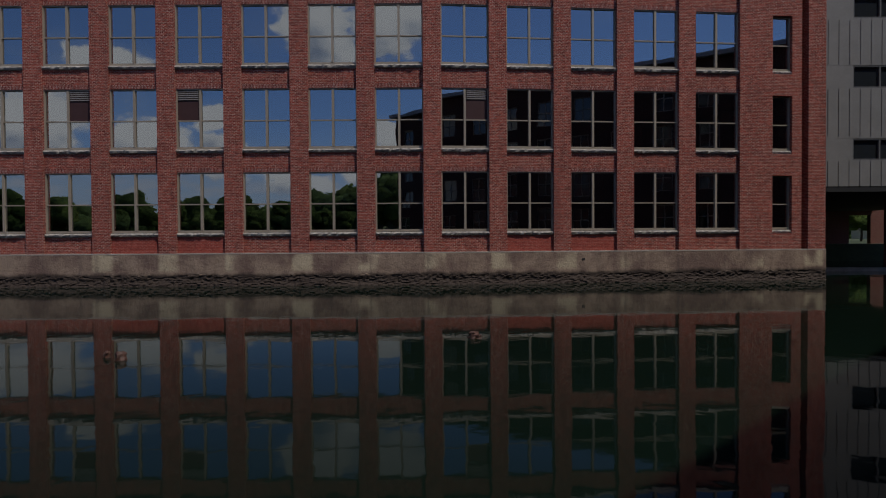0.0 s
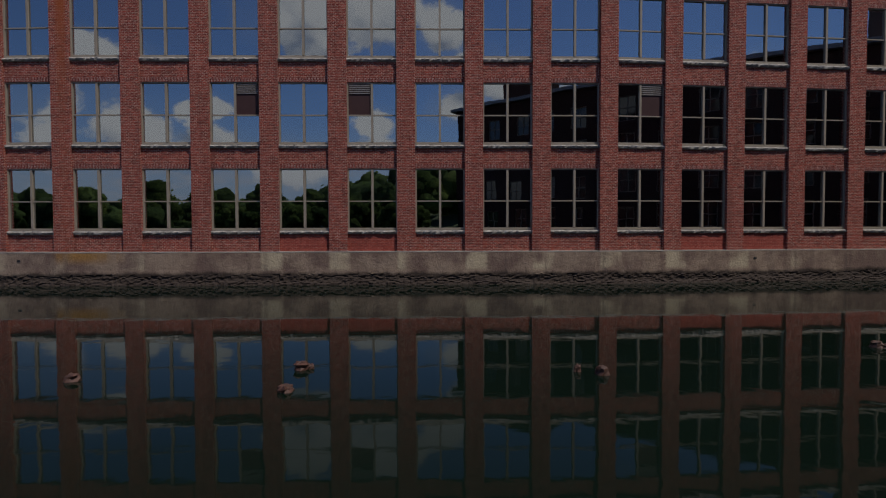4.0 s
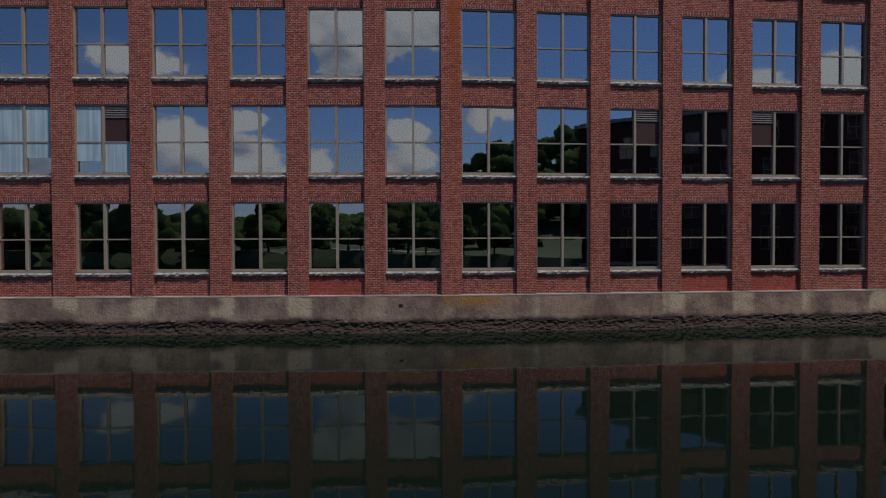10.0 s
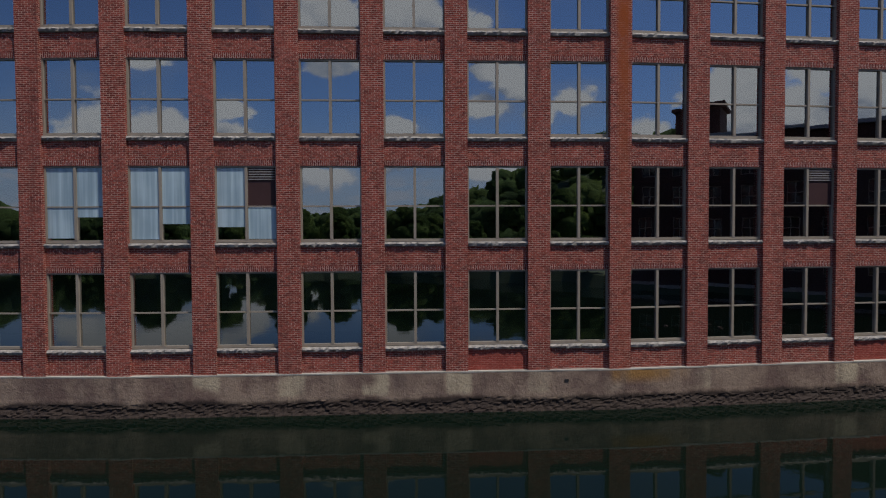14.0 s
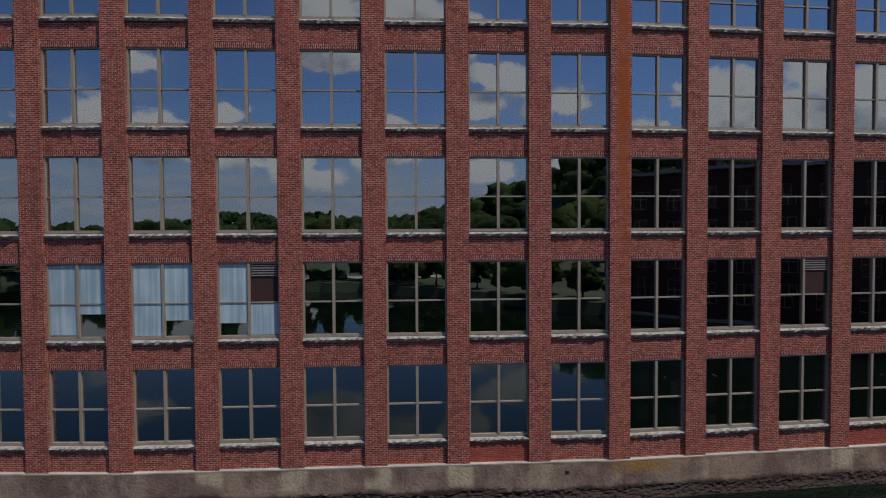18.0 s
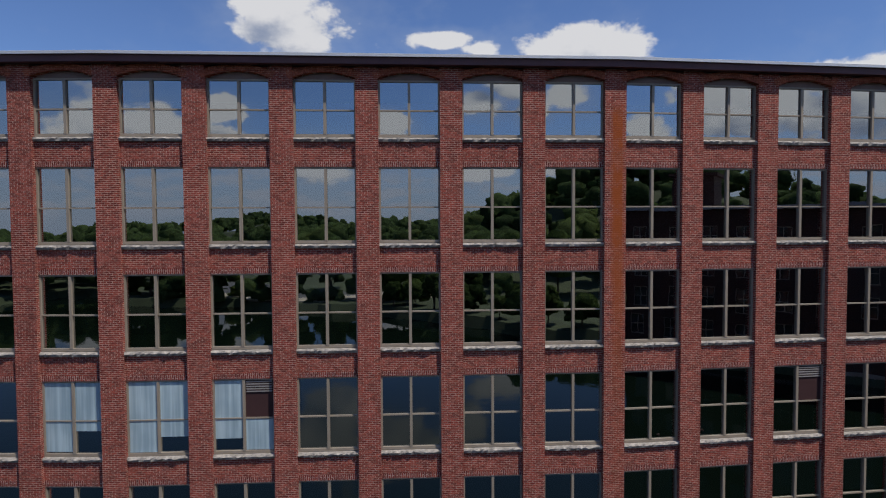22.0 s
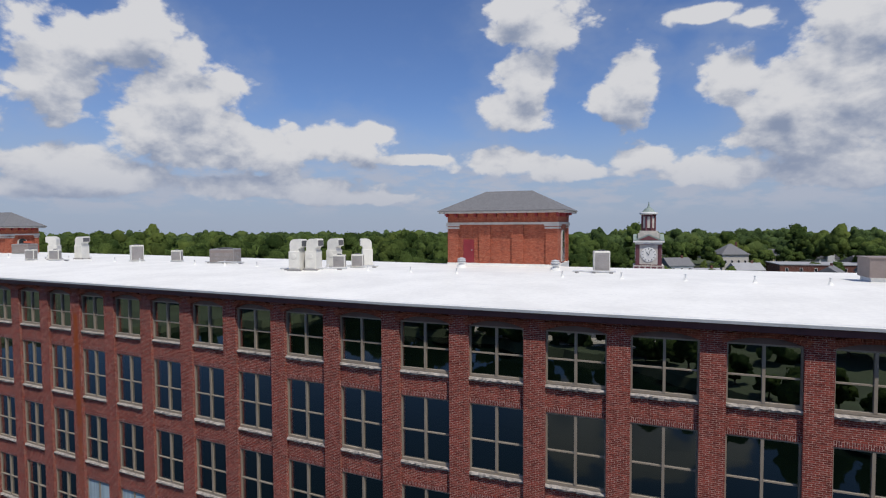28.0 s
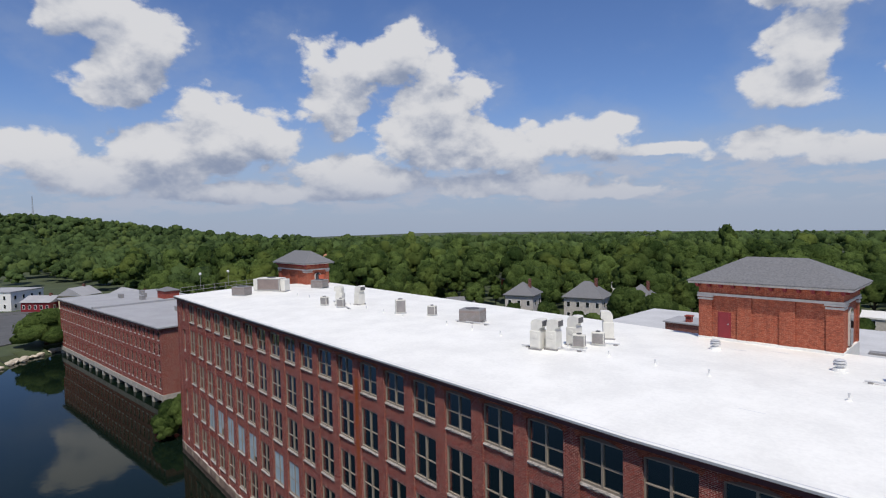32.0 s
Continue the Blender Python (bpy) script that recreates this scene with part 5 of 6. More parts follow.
# hillside behind the mill's far end
for k in range(1250):
    x, y = rng.uniform(-700, -230), rng.uniform(60, 420)
    if clear(x, y):
        mid_spots.append((x, y, height(x, y) + 1.0, rng.choice((0.7, 0.85, 1.05, 1.3))))
for k in range(1700):
    x, y = rng.uniform(-1150, -680), rng.uniform(-80, 520)
    far_spots.append((x, y, height(x, y) - 0.5, rng.choice((0.7, 0.9, 1.1))))
woods("near_woods", NEAR, detail_spots, M["leaf"], "green summer trees crowding behind the mill")
woods("woods", MID, mid_spots, M["leaf_far"], "dense green summer woods beyond the mill")
woods("far_woods", FAR, far_spots, M["leaf_far"], "far wooded hills on the horizon")
# the other shore, seen in the panes
south = []


def on_lot(x, y):
    """The open ground across the pond."""
    return y > -144 and -100 < x < -44 + 0.26 * (y + 140) or y > -74 and -100 < x < 4


for k in range(1500):
    x, y = rng.uniform(-330, 260), rng.uniform(-560, -60)
    if not on_lot(x, y) and not (x - y > 0 and y > -62 and x < 40):
        if not wet(x, y):
            south.append((x, y, height(x, y) + 1.0, rng.uniform(0.8, 1.2)))
for k in range(800):
    x, y = rng.uniform(-230, 160), rng.uniform(-240, -62)
    if not on_lot(x, y) and not (x - y > 0 and y > -75 and x < 40):
        if not wet(x, y):
            south.append((x, y, height(x, y) + 1.0, rng.uniform(0.7, 1.1)))
for k in range(90):
    x = rng.uniform(-195, -12)
    if not -45 < x < -18:
        south.append((x, rng.uniform(-63, -57) - 0.6 * max(0, -72 - x), 0.2, rng.uniform(0.35, 0.75)))
woods("shore_woods", FAR, south, M["leaf_far"], "green wooded hillside across the pond")
for k, (x, y, s) in enumerate(((-70, -60, 0.9), (-58, -62, 1.0), (-49, -61, 0.8), (-36, -57.6, 0.9), (-24, -57.4, 0.8), (-31, -76, 0.9), (-52, -80, 1.0), (-14, -70, 1.0), (-6, -62, 1.1), (-70, -90, 1.0), (3, -60, 1.1), (-88, -72, 1.1), (-102, -80, 1.2), (-120, -91, 1.1))):
    tree(x, y, s, k, label="shore tree in full leaf beside the water")
for k in range(12):
    tree(-9 - 3.1 * k, -21 - 3.1 * k - 2 * (k % 3), 0.45 + 0.06 * (k % 4), k, 0.6, "low dark green tree on the bank across the pond")
# bushes at the foot of the mill's far end, the tree on the bank
for k, (x, y, s, z) in enumerate(((-116.6, 27.6, 0.42, -0.2), (-117.6, 29.0, 0.55, 0.2), (-118.6, 30.6, 0.5, 0.6), (-116.4, 29.6, 0.36, 1.6), (-119.6, 32.4, 0.6, 1.0))):
    tree(x, y, s, k, 0.1, "leafy green bush growing at the mill's corner", z)
tree(-199.5, 26.2, 1.4, 3, 0.0, "round willow-green tree on the pond's bank", squash=0.68)
tree(-203, 30.5, 0.7, 1, 0.1, "round willow-green tree on the pond's bank")


# ---- the lower mill on piers ----
LOW = pose(-193.4, 28.4, 0, 0, 0, 3.4)
LOWL, LOWD, LOWH = 62.0, 22.0, 13.0
low_mill = thing("low_mill", LOW, "long four-storey brick mill on concrete piers over the pond", "building")
NB, SP = 29, LOWL / 29
small_pane = boxes("pane", [(-0.42, 0.16, 0, 0.42, 0.19, 1.75)], M["glass_far"])
small_frame = boxes("window_frame", [(-0.46, 0.12, 0, -0.40, 0.2, 1.8), (0.40, 0.12, 0, 0.46, 0.2, 1.8), (-0.40, 0.12, 0.88, 0.40, 0.2, 0.94), (-0.40, 0.12, 1.74, 0.40, 0.2, 1.8)], M["frame"])
small_sill = boxes("window_sill", [(-0.5, -0.06, -0.16, 0.5, 0.2, 0)], M["stone_trim"])
rows = [2.9, 5.7, 8.5, 11.0]
for r, z in enumerate(rows + [LOWH]):
    lo = (rows[r - 1] + (1.8 if r < 4 else 1.35)) if r else 1.9
    part("wall_band", boxes("wall_band", [(0, 0, lo, LOWL, 0.4, z)], M["brick"]), low_mill)
    if r < 4:
        top = z + (1.8 if r < 3 else 1.35)
        for k in range(NB + 1):
            a, b = (k - 0.5) * SP + 0.46, (k + 0.5) * SP - 0.46
            part("pier_wall", boxes("pier_wall", [(max(0, a), 0.004, z, min(LOWL, b), 0.4, top)], M["brick"]), low_mill)
        for k in range(NB):
            m = pose((k + 0.5) * SP, 0, z)
            w = part("window", small_frame, low_mill, m if r < 3 else m @ Matrix.Diagonal((1, 1, 0.75, 1)))
            part("pane", small_pane, w)
            part("window_sill", small_sill, low_mill, m)
part("end_wall", boxes("end_wall", [(LOWL - 0.4, 0.4, 1.9, LOWL, LOWD, LOWH), (0, 0.4, 1.9, 0.4, LOWD, LOWH), (0.4, LOWD - 0.4, 1.9, LOWL - 0.4, LOWD, LOWH)], M["brick"]), low_mill)
# upright near-black sheet, painted shade of the rooms behind the windows
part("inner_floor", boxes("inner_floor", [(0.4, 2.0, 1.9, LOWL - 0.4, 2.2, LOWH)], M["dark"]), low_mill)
part("base_beam", boxes("base_beam", [(-0.1, -0.15, 0.95, LOWL + 0.1, LOWD, 1.9)], M["concrete"]), low_mill, label="pale concrete beam")
for k in range(15):
    part("pier", boxes("pier", [(k * LOWL / 14 - 0.4, -0.1, -1.5, k * LOWL / 14 + 0.4, 3.0, 0.95)], M["concrete"]), low_mill)
part("roof", boxes("roof", [(-0.45, -0.5, LOWH, LOWL + 0.4, LOWD + 0.3, LOWH + 0.22), (27, -0.5, LOWH + 0.22, LOWL * 0.45 + 0.25, LOWD * 0.8, LOWH + 0.6)], M["grey_roof"]), low_mill, label="flat grey roof")
part("cornice", boxes("cornice", [(-0.35, -0.4, LOWH - 0.3, LOWL + 0.3, 0.0, LOWH)], M["fascia"]), low_mill)
cup = part("roof_hut", boxes("roof_hut", [(20, 15, LOWH + 0.2, 24.5, 18.2, LOWH + 2.0)], M["red_brick"]), low_mill, label="red brick hut on the roof")
part("hut_roof", hip_roof("hut_roof", 20, 15, 24.5, 18.2, LOWH + 2.1, LOWH + 2.8, M["slate"], 0.25), cup)
for x, y in ((12, 9), (15, 13), (20, 11), (8, 15), (45, 9), (56, 6)):
    part("roof_unit", boxes("roof_unit", [(x, y, LOWH + 0.2, x + 1.4, y + 0.9, LOWH + 1.2)], M["grey_metal"], 0.03), low_mill)


# ---- houses and the town ----
def house(x, y, w, d, h, rise, turn, wall, roof, label, storeys=2, bays=4, flat=False, z=None):
    z = height(x, y) if z is None else z
    th = thing("house", pose(x, y, z - 0.1, 0, 0, turn), label, "house", "houses of the town")
    part("wall", boxes("wall", [(-w / 2, -d / 2, -4, w / 2, d / 2, h)], M[wall]), th)
    if flat:
        part("roof", boxes("roof", [(-w / 2 - 0.2, -d / 2 - 0.2, h, w / 2 + 0.2, d / 2 + 0.2, h + 0.35)], M[roof]), th)
    elif rise > 0:
        part("roof", hip_roof("roof", -w / 2, -d / 2, w / 2, d / 2, h + 0.15, h + rise, M[roof], 0.5), th)
    else:
        r = -rise
        vs = [(-w / 2 - 0.4, -d / 2 - 0.4, h), (w / 2 + 0.4, -d / 2 - 0.4, h), (w / 2 + 0.4, d / 2 + 0.4, h), (-w / 2 - 0.4, d / 2 + 0.4, h), (-w / 2 - 0.4, 0, h + r), (w / 2 + 0.4, 0, h + r)]
        part("roof", mesh("roof", vs, [(0, 1, 5, 4), (2, 3, 4, 5), (3, 0, 4), (1, 2, 5), (3, 2, 1, 0)], M[roof]), th)
    fr = boxes("window", [(-0.5, -0.04, 0, 0.5, 0.03, 1.5)], M["white_paint"])
    gl = boxes("pane", [(-0.4, -0.055, 0.1, 0.4, -0.03, 1.4)], M["glass_far"])
    for s in range(storeys):
        for k in range(bays):
            win = part("window", fr, th, pose(-w / 2 + w * (k + 0.5) / bays, -d / 2, 1.0 + s * (h - 0.6) / storeys))
            part("pane", gl, win)
        for k in range(max(2, bays // 2)):
            win = part("window", fr, th, pose(w / 2, -d / 2 + d * (k + 0.5) / max(2, bays // 2), 1.0 + s * (h - 0.6) / storeys, 0, 0, 90))
            part("pane", gl, win)
    if rise and not flat:
        part("chimney", boxes("chimney", [(w * 0.2, -0.35, h, w * 0.2 + 0.7, 0.35, h + abs(rise) + 0.8)], M["old_brick"]), th)
    return th


house(-126, 121, 7.6, 7.6, 6.7, 3.3, 20, "stone_trim", "slate", "cream stone house with a grey hipped roof", 2, 3, z=3.3)
house(-112.6, 131, 10, 8.4, 6.3, 4.0, 15, "stone_trim", "slate", "wide cream house with a dark hipped roof and two chimneys", 2, 4, z=3.1)
house(-101, 137.5, 7, 7, 6.0, 3.5, 15, "stone_trim", "slate", "cream stone house with a pointed grey roof", 2, 3, z=3.3)
house(-170, 171, 7, 7, 5.6, -3.2, 60, "red_brick", "slate", "bright red gabled house among the trees", 2, 2)
house(-140, 194, 8, 7, 5.6, -3, 10, "white_paint", "grey_roof", "white gabled house among the trees", 2, 3)
house(-300, 178, 15, 10, 10.5, -2.6, 30, "yellow_paint", "terracotta", "tall tan house with a terracotta roof", 4, 4)
house(-141, 112, 7, 6, 5, -2.6, 60, "white_paint", "slate", "white gabled cottage beside the mill yard", 2, 2)
house(-48, 160, 26, 11, 5.0, 0, 3, "stone_trim", "white_paint", "long white flat-roofed block", 2, 8, True)
house(-46, 168, 4, 5, 6.4, -1.6, 8, "blue_paint", "slate", "blue clapboard house with a grey roof", 2, 3)
house(22, 255, 34, 16, 6.5, 0, 8, "old_brick", "grey_roof", "brown brick commercial block with a flat roof", 2, 7, True)
house(6, 199, 36, 10, 4.6, 0, 6, "stone_trim", "grey_roof", "long tan flat-roofed block of the town", 1, 7, True)
house(18, 226, 11, 8, 5, -2.8, 70, "white_paint", "slate", "white gabled house of the town with grey roof", 2, 3)
house(-6, 238, 10, 8, 5, -2.6, 20, "stone_trim", "grey_roof", "pale stone-coloured gabled house of the town", 2, 3)
house(34, 232, 12, 9, 5.5, -3, 8, "stone_trim", "slate", "stone-coloured gabled house of the town", 2, 3)
house(-21, 216, 9, 7, 4.5, -2.4, 20, "white_paint", "grey_roof", "small white gabled house of the town", 1, 3)
house(60, 285, 22, 14, 9, 0, 8, "yellow_paint", "grey_roof", "tan flat-roofed commercial block", 3, 6, True)
house(-8, 272, 11, 10, 9, 4.5, 20, "stone_trim", "slate", "large grey house with a hipped roof", 2, 4)
house(60, 250, 18, 9, 5, -2.5, 5, "white_paint", "grey_roof", "low white gabled building of the town", 1, 5)
house(-30, 240, 10, 8, 6, -3, 30, "white_paint", "slate", "white gabled house of the town", 2, 3)
house(90, 300, 18, 12, 7, -3.5, 12, "red_brick", "slate", "red brick gabled building of the town", 2, 5)
house(75, 225, 12, 9, 6, -3, 15, "yellow_paint", "slate", "pale yellow gabled house of the town", 2, 3)
house(-300, 19, 44, 14, 6.6, 0, 40, "white_paint", "grey_roof", "large pale grey flat-roofed building beyond the car park", 2, 9, True)
house(-272, 36.5, 11, 8, 3.4, -2.0, 40, "red_paint", "grey_roof", "low dark red shop with white windows", 1, 5)
house(-266, 46, 9, 9, 5.2, -2.8, 130, "yellow_paint", "grey_roof", "pale yellow gabled house by the street", 2, 3)
house(-240, 58, 30, 11, 5.0, -2.6, 4, "yellow_paint", "grey_roof", "long pale house behind the lower mill", 2, 6)
for k in range(26):
    x, y = rng.uniform(-60, 190), rng.uniform(210, 560)
    if x > -34 - 0.2 * y and clear(x, y, 4):
        house(x, y, rng.uniform(8, 14), rng.uniform(7, 10), rng.uniform(5.5, 7.5), -rng.uniform(2.4, 3.6), rng.uniform(0, 90), ("white_paint", "stone_trim", "yellow_paint", "old_brick")[k % 4], ("slate", "grey_roof")[k % 2], ("white gabled house half hidden by trees", "stone-coloured gabled house half hidden by trees", "pale yellow gabled house half hidden by trees", "brown brick gabled house half hidden by trees")[k % 4], 2, 3)


mast = thing("radio_mast", pose(-1146, 150, height(-1146, 150)), "thin grey lattice mast on the wooded hill", "mast")
for x, y in ((-1.2, -1.2), (1.2, -1.2), (0, 1.4)):
    part("leg", tube("leg", [(x, y, 0), (x * 0.2, y * 0.2, 48)], 0.25, M["grey_metal"], 5), mast)
for k in range(9):
    part("brace", tube("brace", [(-1.2 + 0.1 * k, -1.2 + 0.1 * k, 5 * k), (1.2 - 0.12 * k, -1.2 + 0.1 * k, 5 * k + 5)], 0.15, M["grey_metal"], 5), mast)


def church():
    th = thing("church", pose(35, 300, height(35, 300)), "small white church with a slim pointed spire", "church")
    part("nave", boxes("nave", [(-4, 0, 0, 4, 16, 6)], M["white_paint"]), th)
    part("nave_roof", mesh("nave_roof", [(-4.4, -0.3, 6), (4.4, -0.3, 6), (4.4, 16.3, 6), (-4.4, 16.3, 6), (0, -0.3, 9.5), (0, 16.3, 9.5)], [(1, 2, 5, 4), (3, 0, 4, 5), (0, 1, 4), (2, 3, 5), (3, 2, 1, 0)], M["slate"]), th)
    part("tower", boxes("tower", [(-1.3, -2.2, 0, 1.3, 0.4, 9), (-1.5, -2.4, 8.8, 1.5, 0.6, 9.2)], M["white_paint"]), th)
    part("spire", mesh("spire", [(-1.1, -2.0, 9.2), (1.1, -2.0, 9.2), (1.1, 0.2, 9.2), (-1.1, 0.2, 9.2), (0, -0.9, 15.5)], [(0, 1, 4), (1, 2, 4), (2, 3, 4), (3, 0, 4), (3, 2, 1, 0)], M["white_paint"]), th)


church()


# ---- the clock tower ----
def clock_tower():
    th = thing("clock_tower", pose(-36.4, 92, -0.35, 0, 0, 3), "brick and white clock tower with a verdigris cupola", "clock tower")
    part("shaft", boxes("shaft", [(-2.6, -2.6, 1.5, 2.6, 2.6, 16.2)], M["old_brick"]), th)
    part("cornice", boxes("cornice", [(-3.1, -3.1, 16.2, 3.1, 3.1, 16.55), (-2.8, -2.8, 16.55, 2.8, 2.8, 16.9)], M["white_paint"]), th)
    part("plinth", boxes("plinth", [(-2.15, -2.15, 16.9, 2.15, 2.15, 18.0)], M["stone_trim"]), th)
    for k in range(5):
        part("baluster_panel", boxes("baluster_panel", [(-1.95 + 0.8 * k, -2.17, 17.05, -1.35 + 0.8 * k, -2.14, 17.85)], M["plum_brick"]), th)
    part("clock_stage", boxes("clock_stage", [(-1.75, -1.75, 18.0, 1.75, 1.75, 21.1)], M["plum_brick"]), th)
    for x in (-1.82, 1.37):
        for y in (-1.82, 1.37):
            part("corner_post", boxes("corner_post", [(x, y, 18.0, x + 0.45, y + 0.45, 21.1)], M["plum_brick"]), th)
    for turn in (0, 90, 180, 270):
        m = pose(0, 0, 0, 0, 0, turn)
        part("panel", boxes("panel", [(-1.25, -1.80, 18.15, 1.25, -1.74, 21.0)], M["stone_trim"]), th, m)
        face = part("clock_face", lathe("clock_face", [(1.08, 0), (1.08, 0.05), (0.98, 0.07)], M["white_paint"], 28), th, m @ pose(0, -1.81, 19.6, 90, 0, 0), "white clock face with dark numerals")
        for k in range(12):
            a = math.pi * k / 6
            part("hour_mark", boxes("hour_mark", [(-0.04, -0.11, 0.07, 0.04, 0.10, 0.085)], M["grille"]), face, pose(0.86 * math.cos(a), 0.86 * math.sin(a), 0, 0, 0, math.degrees(a) - 90))
        part("minute_pointer", boxes("minute_pointer", [(-0.03, -0.1, 0.09, 0.03, 0.8, 0.10)], M["grille"]), face, pose(0, 0, 0, 0, 0, -20))
        part("hour_pointer", boxes("hour_pointer", [(-0.04, -0.1, 0.10, 0.04, 0.52, 0.11)], M["grille"]), face, pose(0, 0, 0, 0, 0, 40))
        vs = [(-2.15, -2.15, 21.65), (2.15, -2.15, 21.65), (0, -2.15, 22.6), (-2.15, -1.6, 21.65), (2.15, -1.6, 21.65), (0, -1.6, 22.6)]
        part("pediment", mesh("pediment", vs, [(0, 1, 2), (5, 4, 3), (0, 2, 5, 3), (1, 4, 5, 2), (0, 3, 4, 1)], M["verdigris"]), th, m)
        vs = [(-1.5, -2.17, 21.72), (1.5, -2.17, 21.72), (0, -2.17, 22.4), (-1.5, -2.1, 21.72), (1.5, -2.1, 21.72), (0, -2.1, 22.4)]
        part("tympanum", mesh("tympanum", vs, [(0, 1, 2), (5, 4, 3), (0, 2, 5, 3), (1, 4, 5, 2), (0, 3, 4, 1)], M["plum_brick"]), th, m)
    part("entablature", boxes("entablature", [(-1.9, -1.9, 21.1, 1.9, 1.9, 21.4), (-2.15, -2.15, 21.4, 2.15, 2.15, 21.65)], M["white_paint"]), th)
    part("deck", boxes("deck", [(-1.5, -1.5, 21.65, 1.5, 1.5, 22.75), (-1.25, -1.25, 22.75, 1.25, 1.25, 23.1)], M["stone_trim"]), th)
    part("belfry", lathe("belfry", [(0.85, 23.1), (0.85, 25.5)], M["plum_brick"], 8), th)
    for k in range(8):
        a = math.pi / 4 * k + math.pi / 8
        part("column", tube("column", [(0.98 * math.cos(a), 0.98 * math.sin(a), 23.1), (0.98 * math.cos(a), 0.98 * math.sin(a), 25.5)], 0.13, M["plum_brick"], 8), th)
    for k in range(8):
        part("louvre_panel", boxes("louvre_panel", [(-0.2, -0.90, 23.5, 0.2, -0.84, 25.2)], M["stone_trim"]), th, pose(0, 0, 0, 0, 0, 45 * k))
    part("belfry_cornice", lathe("belfry_cornice", [(1.1, 25.5), (1.3, 25.6), (1.3, 25.78), (1.05, 25.85)], M["white_paint"], 16), th)
    part("cupola", lathe("cupola", [(1.05, 25.85), (0.8, 26.05), (0.62, 26.3), (0.3, 26.55), (0.14, 26.8), (0.04, 27.4)], M["verdigris"], 16), th, None, "verdigris domed cupola with a finial")


clock_tower()

# ---- lower wings behind the mill ----
wing = thing("rear_wing", None, "lower brick wing behind the mill with pale flat roofs", "building")
part("wall", boxes("wall", [(-72, 62, 1, -24, 84, 15.4)], M["old_brick"]), wing)
part("roof", boxes("roof", [(-72.4, 61.6, 15.4, -23.6, 84.4, 15.7)], M["wing_roof"]), wing)
part("parapet", boxes("parapet", [(-62.4, 66, 15.7, -56, 70, 17.35), (-23.9, 61.8, 15.7, -23.5, 84, 16.6)], M["old_brick"]), wing)
part("parapet_cap", boxes("parapet_cap", [(-62.6, 65.8, 17.35, -55.8, 70.2, 17.5)], M["grey_roof"]), wing)
part("chimney", boxes("chimney", [(-60.3, 66.6, 17.5, -59.7, 67.2, 18.1), (-60.4, 66.5, 18.1, -59.6, 67.3, 18.25)], M["red_brick"]), wing)
for x, y in ((-66, 66), (-64, 70), (-44, 70), (-41, 74), (-38, 68), (-34, 76)):
    part("roof_light", boxes("roof_light", [(x, y, 15.7, x + 1.6, y + 0.9, 15.95)], M["grey_metal"], 0.04), wing)

# ---- beside the mill's near end: clad block on columns ----
blk = thing("clad_block", pose(EDGE.x - 3.2, EDGE.y + 1.6, 0, 0, 0, 4), "grey metal-clad block raised on columns over the water", "building")
part("wall", boxes("wall", [(0, 0, 4.9, 26, 0.3, 6.35), (0, 0, 7.55, 26, 0.3, 10.35), (0, 0, 11.6, 26, 0.3, 14.2), (0, 0, 15.4, 26, 0.3, 17.5)] + [(a, 0.004, z0, b, 0.3, z1) for z0, z1 in ((6.35, 7.55), (10.35, 11.6), (14.2, 15.4)) for a, b in ((0, 7.4), (14.9, 16.5), (24.0, 26))], M["cladding"]), blk)
for x in np.arange(0.6, 26, 0.6):
    for z0, z1 in ((4.9, 6.3), (7.7, 10.3), (11.7, 14.1), (15.5, 17.5)):
        part("seam", boxes("seam", [(x, -0.025, z0, x + 0.03, 0.01, z1)], M["cladding"]), blk)
for z0, z1 in ((6.35, 7.55), (10.35, 11.6), (14.2, 15.4)):
    for a in (7.4, 16.5):
        w = part("window", boxes("window", [(a, 0.02, z0, a + 7.5, 0.2, z0 + 0.08), (a, 0.02, z1 - 0.08, a + 7.5, 0.2, z1)] + [(a + 1.5 * k - 0.03 * (k > 0), 0.02, z0 + 0.08, a + 1.5 * k + 0.06, 0.2, z1 - 0.08) for k in range(5)] + [(a + 7.42, 0.02, z0 + 0.08, a + 7.5, 0.2, z1 - 0.08)], M["grille"]), blk)
        for k in range(5):
            part("pane", boxes("pane", [(a + 1.5 * k + 0.06, 0.12, z0 + 0.08, a + 1.5 * k + 1.46, 0.14, z1 - 0.08)], M["glass_far"]), w)
# unseen depth stretched to 33 m to keep sun off the yard behind
part("side_wall", boxes("side_wall", [(-0.02, 0.3, 4.9, 0.28, 33, 17.5), (25.7, 0.3, 4.9, 26, 33, 17.5), (0.3, 32.7, 4.9, 25.7, 33, 17.5)], M["cladding"]), blk)
# soffit coloured near-black, shade under the block put into its colour
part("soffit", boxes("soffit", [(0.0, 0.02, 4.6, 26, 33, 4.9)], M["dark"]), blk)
part("roof", boxes("roof", [(-0.3, -0.3, 17.5, 26.3, 33.3, 17.9)], M["grey_roof"]), blk)
for x in (4.5, 12, 20):
    for y in (3, 11):
        part("column", lathe("column", [(0.4, -1.5), (0.35, 0.5), (0.35, 4.6)], M["old_brick"], 14), blk, pose(x, y, 0))
thing("boom", pose(EDGE.x + 1.0, EDGE.y + 5, 0), "pale concrete sill lying across the water", "sill", me=boxes("boom", [(-3, -0.25, -1.0, 26, 0.25, 0.22)], M["concrete"], 0.03))
yard = thing("yard_wall", pose(EDGE.x - 2, 56, 0), "old brick yard wall with arched openings behind the columns", "wall")
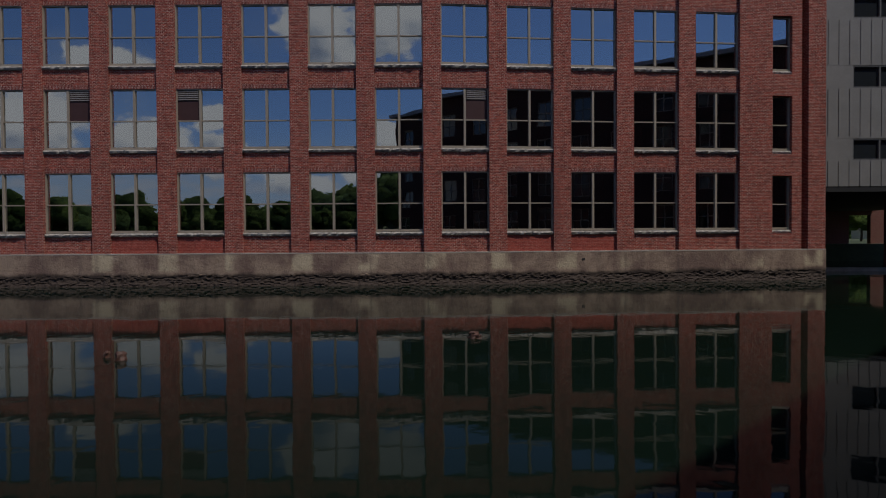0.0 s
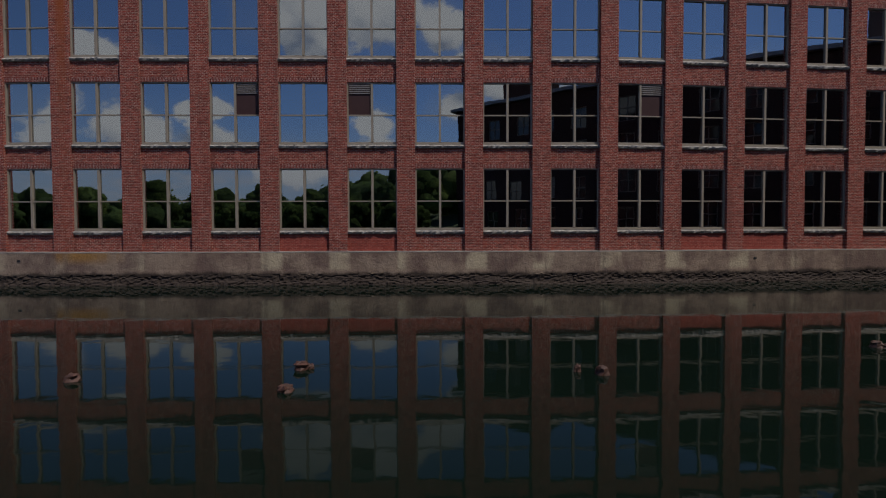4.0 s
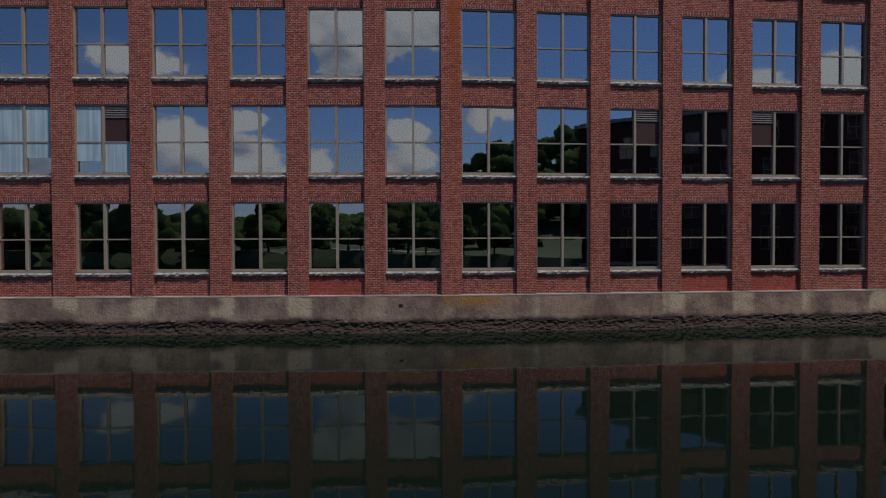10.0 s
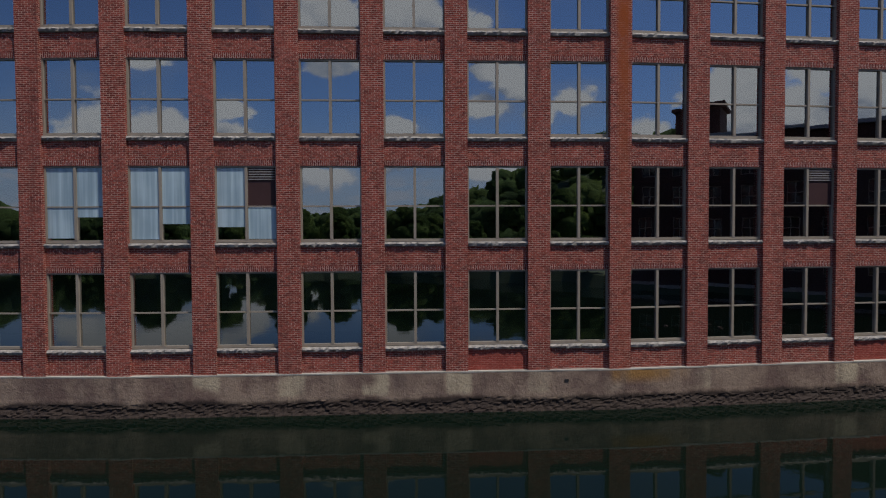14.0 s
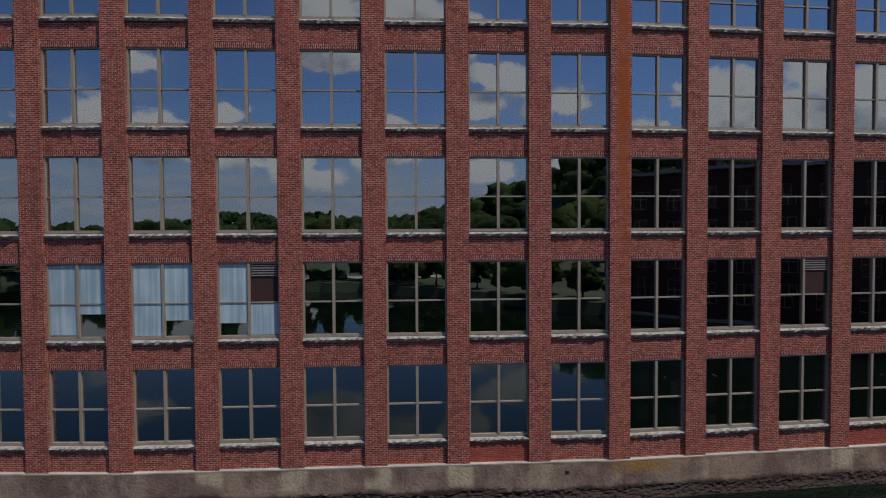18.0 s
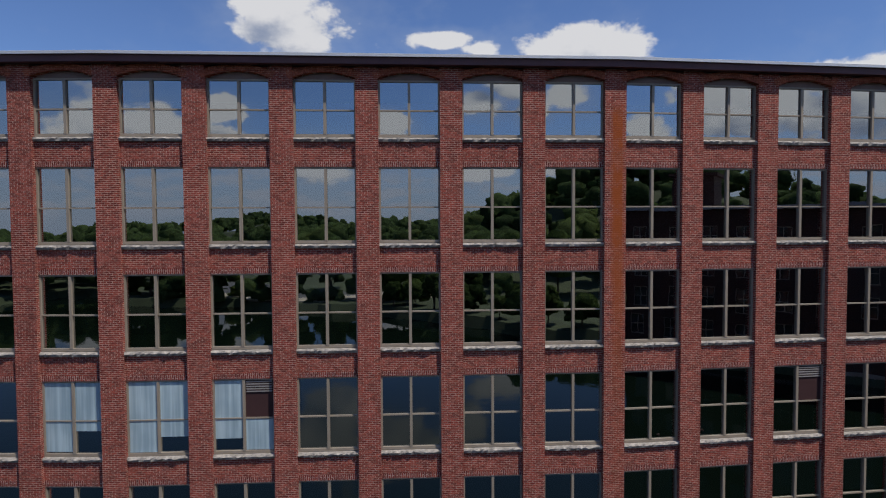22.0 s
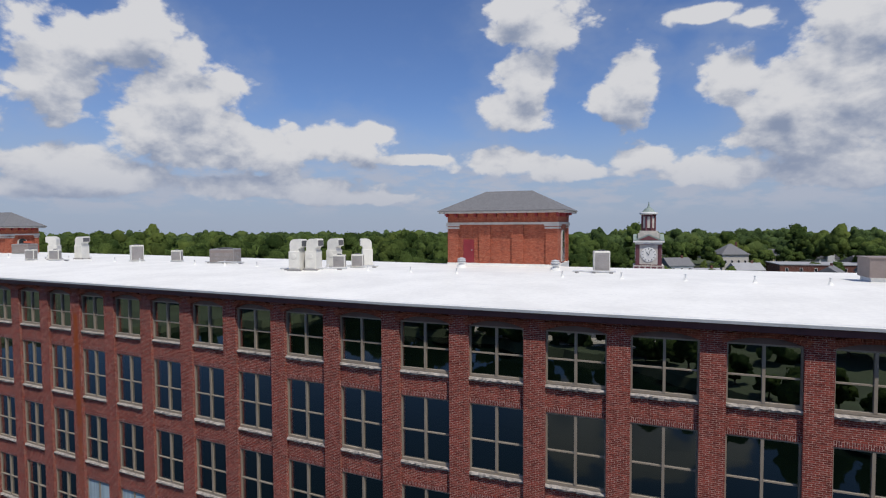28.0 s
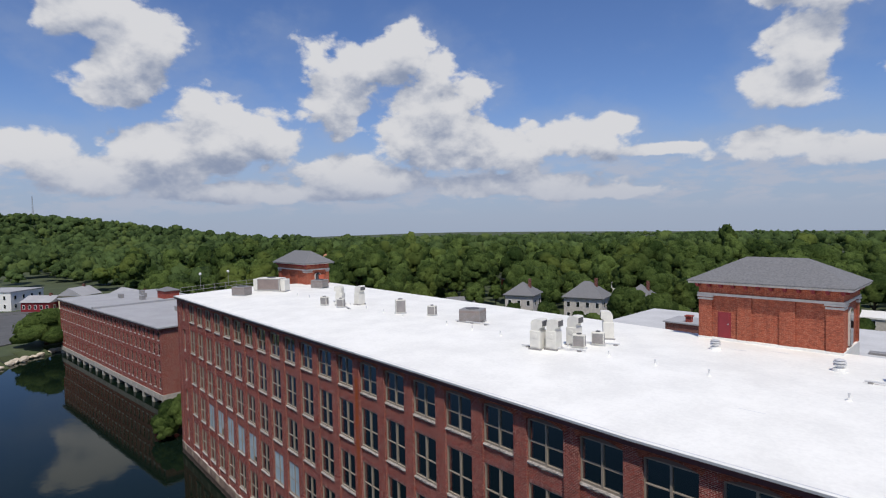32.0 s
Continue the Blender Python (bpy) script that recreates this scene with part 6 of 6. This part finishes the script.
part("wall", boxes("wall", [(-4, 0, 1, 1, 0.5, 6)] + [(5 * k + 3, 0.0, 1, 5 * k + 6, 0.5, 6) for k in range(6)] + [(5 * k + 1, 0.004, 4.2, 5 * k + 3, 0.5, 6) for k in range(6)], M["old_brick"]), yard)
part("coping", boxes("coping", [(-4.1, -0.1, 6, 36, 0.6, 6.15)], M["concrete"]), yard)


def picnic_table(x, y, turn):
    th = thing("picnic_table", pose(x, y, 1.45, 0, 0, turn), "dark wooden picnic table on the quay", "table", "picnic tables")
    for k in range(4):
        part("plank", boxes("plank", [(-0.9, -0.36 + 0.19 * k, 0.72, 0.9, -0.20 + 0.19 * k, 0.76)], M["bark"]), th)
    for s in (-1, 1):
        part("bench", boxes("bench", [(-0.9, s * 0.7 - 0.13, 0.42, 0.9, s * 0.7 + 0.13, 0.46)], M["bark"]), th)
        part("leg", boxes("leg", [(s * 0.65 - 0.04, -0.75, 0.34, s * 0.65 + 0.04, 0.75, 0.42), (s * 0.65 - 0.04, -0.45, 0, s * 0.65 + 0.04, -0.36, 0.72), (s * 0.65 - 0.04, 0.36, 0, s * 0.65 + 0.04, 0.45, 0.72)], M["bark"]), th)


for x, y, a in ((EDGE.x + 1.5, 54, 10), (EDGE.x + 5, 54.4, -15), (EDGE.x + 8.5, 53.8, 5)):
    picnic_table(x, y, a)
for x, y, s in ((EDGE.x + 2, 62, 0.8), (EDGE.x + 7, 63, 0.9), (EDGE.x - 2, 64, 0.8)):
    tree(x, y, s, 2, 1.0)

# ---- the brick mill across the water ----
OPP = pose(-4.5, -15.0, 0, 0, 0, 45)
opp = thing("mill_across", OPP, "brick mill across the pond, coloured dark as backlit, with tall windows", "building")
# OL is stretched so the out-of-view far end shades the clad block
OL, OH = 58.0, 16.4
# near-black core, painted shade of the rooms behind the panes
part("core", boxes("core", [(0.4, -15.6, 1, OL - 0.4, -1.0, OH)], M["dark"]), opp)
opp_frame = boxes("window", [(-0.75, -0.28, 0, -0.67, -0.12, 2.2), (0.67, -0.28, 0, 0.75, -0.12, 2.2), (-0.67, -0.28, 0, 0.67, -0.12, 0.08), (-0.67, -0.28, 2.1, 0.67, -0.12, 2.2), (-0.67, -0.26, 1.06, 0.67, -0.14, 1.14), (-0.04, -0.26, 0.08, 0.04, -0.14, 2.1)], M["frame"])
opp_pane = boxes("pane", [(-0.67, -0.22, 0.08, 0.67, -0.2, 2.1)], M["glass_far"])
for side, (m0, length, n) in enumerate(((pose(0, 0, 0), OL, 17), (pose(0, 0, 0, 0, 0, 90) @ pose(-16, 0, 0), 16, 5))):
    st = length / n
    for r in range(4):
        z = 2.6 + 3.3 * r
        for k in range(n + 1):
            a, b = max(0, (k - 0.5) * st + 0.75), min(length, (k + 0.5) * st - 0.75)
            # walls darkened in colour for the shaded, backlit side
            part("pier_wall", boxes("pier_wall", [(a, -0.4, z, b, 0.0, z + 2.2)], M["backlit_brick"]), opp, m0)
        part("wall_band", boxes("wall_band", [(0, -0.4, z - (1.1 if r else 1.6), length, -0.002, z)], M["backlit_brick"]), opp, m0)
        for k in range(n):
            w = part("window", opp_frame, opp, m0 @ pose((k + 0.5) * st, 0, z))
            part("pane", opp_pane, w)
    part("wall_band", boxes("wall_band", [(0, -0.4, 2.6 + 9.9 + 2.2, length, -0.002, OH)], M["backlit_brick"]), opp, m0)
part("roof", boxes("roof", [(-0.5, -16.5, OH, OL + 0.5, 0.5, OH + 0.35)], M["grey_roof"]), opp)
part("roof_tower", boxes("roof_tower", [(4, -9, OH + 0.35, 8.5, -4, OH + 4.0), (3.6, -9.4, OH + 4.0, 8.9, -3.6, OH + 4.3)], M["backlit_brick"]), opp)
# tower added out of direct view to cast shade on the clad block
part("end_tower", boxes("end_tower", [(45, -15, OH + 0.35, 58, -0.6, 27), (44.7, -15.3, 27, 58.3, -0.3, 27.4)], M["backlit_brick"]), opp)
part("base", boxes("base", [(-0.2, -16.2, -1.5, OL + 0.2, 0.2, 1.0)], M["concrete"]), opp)
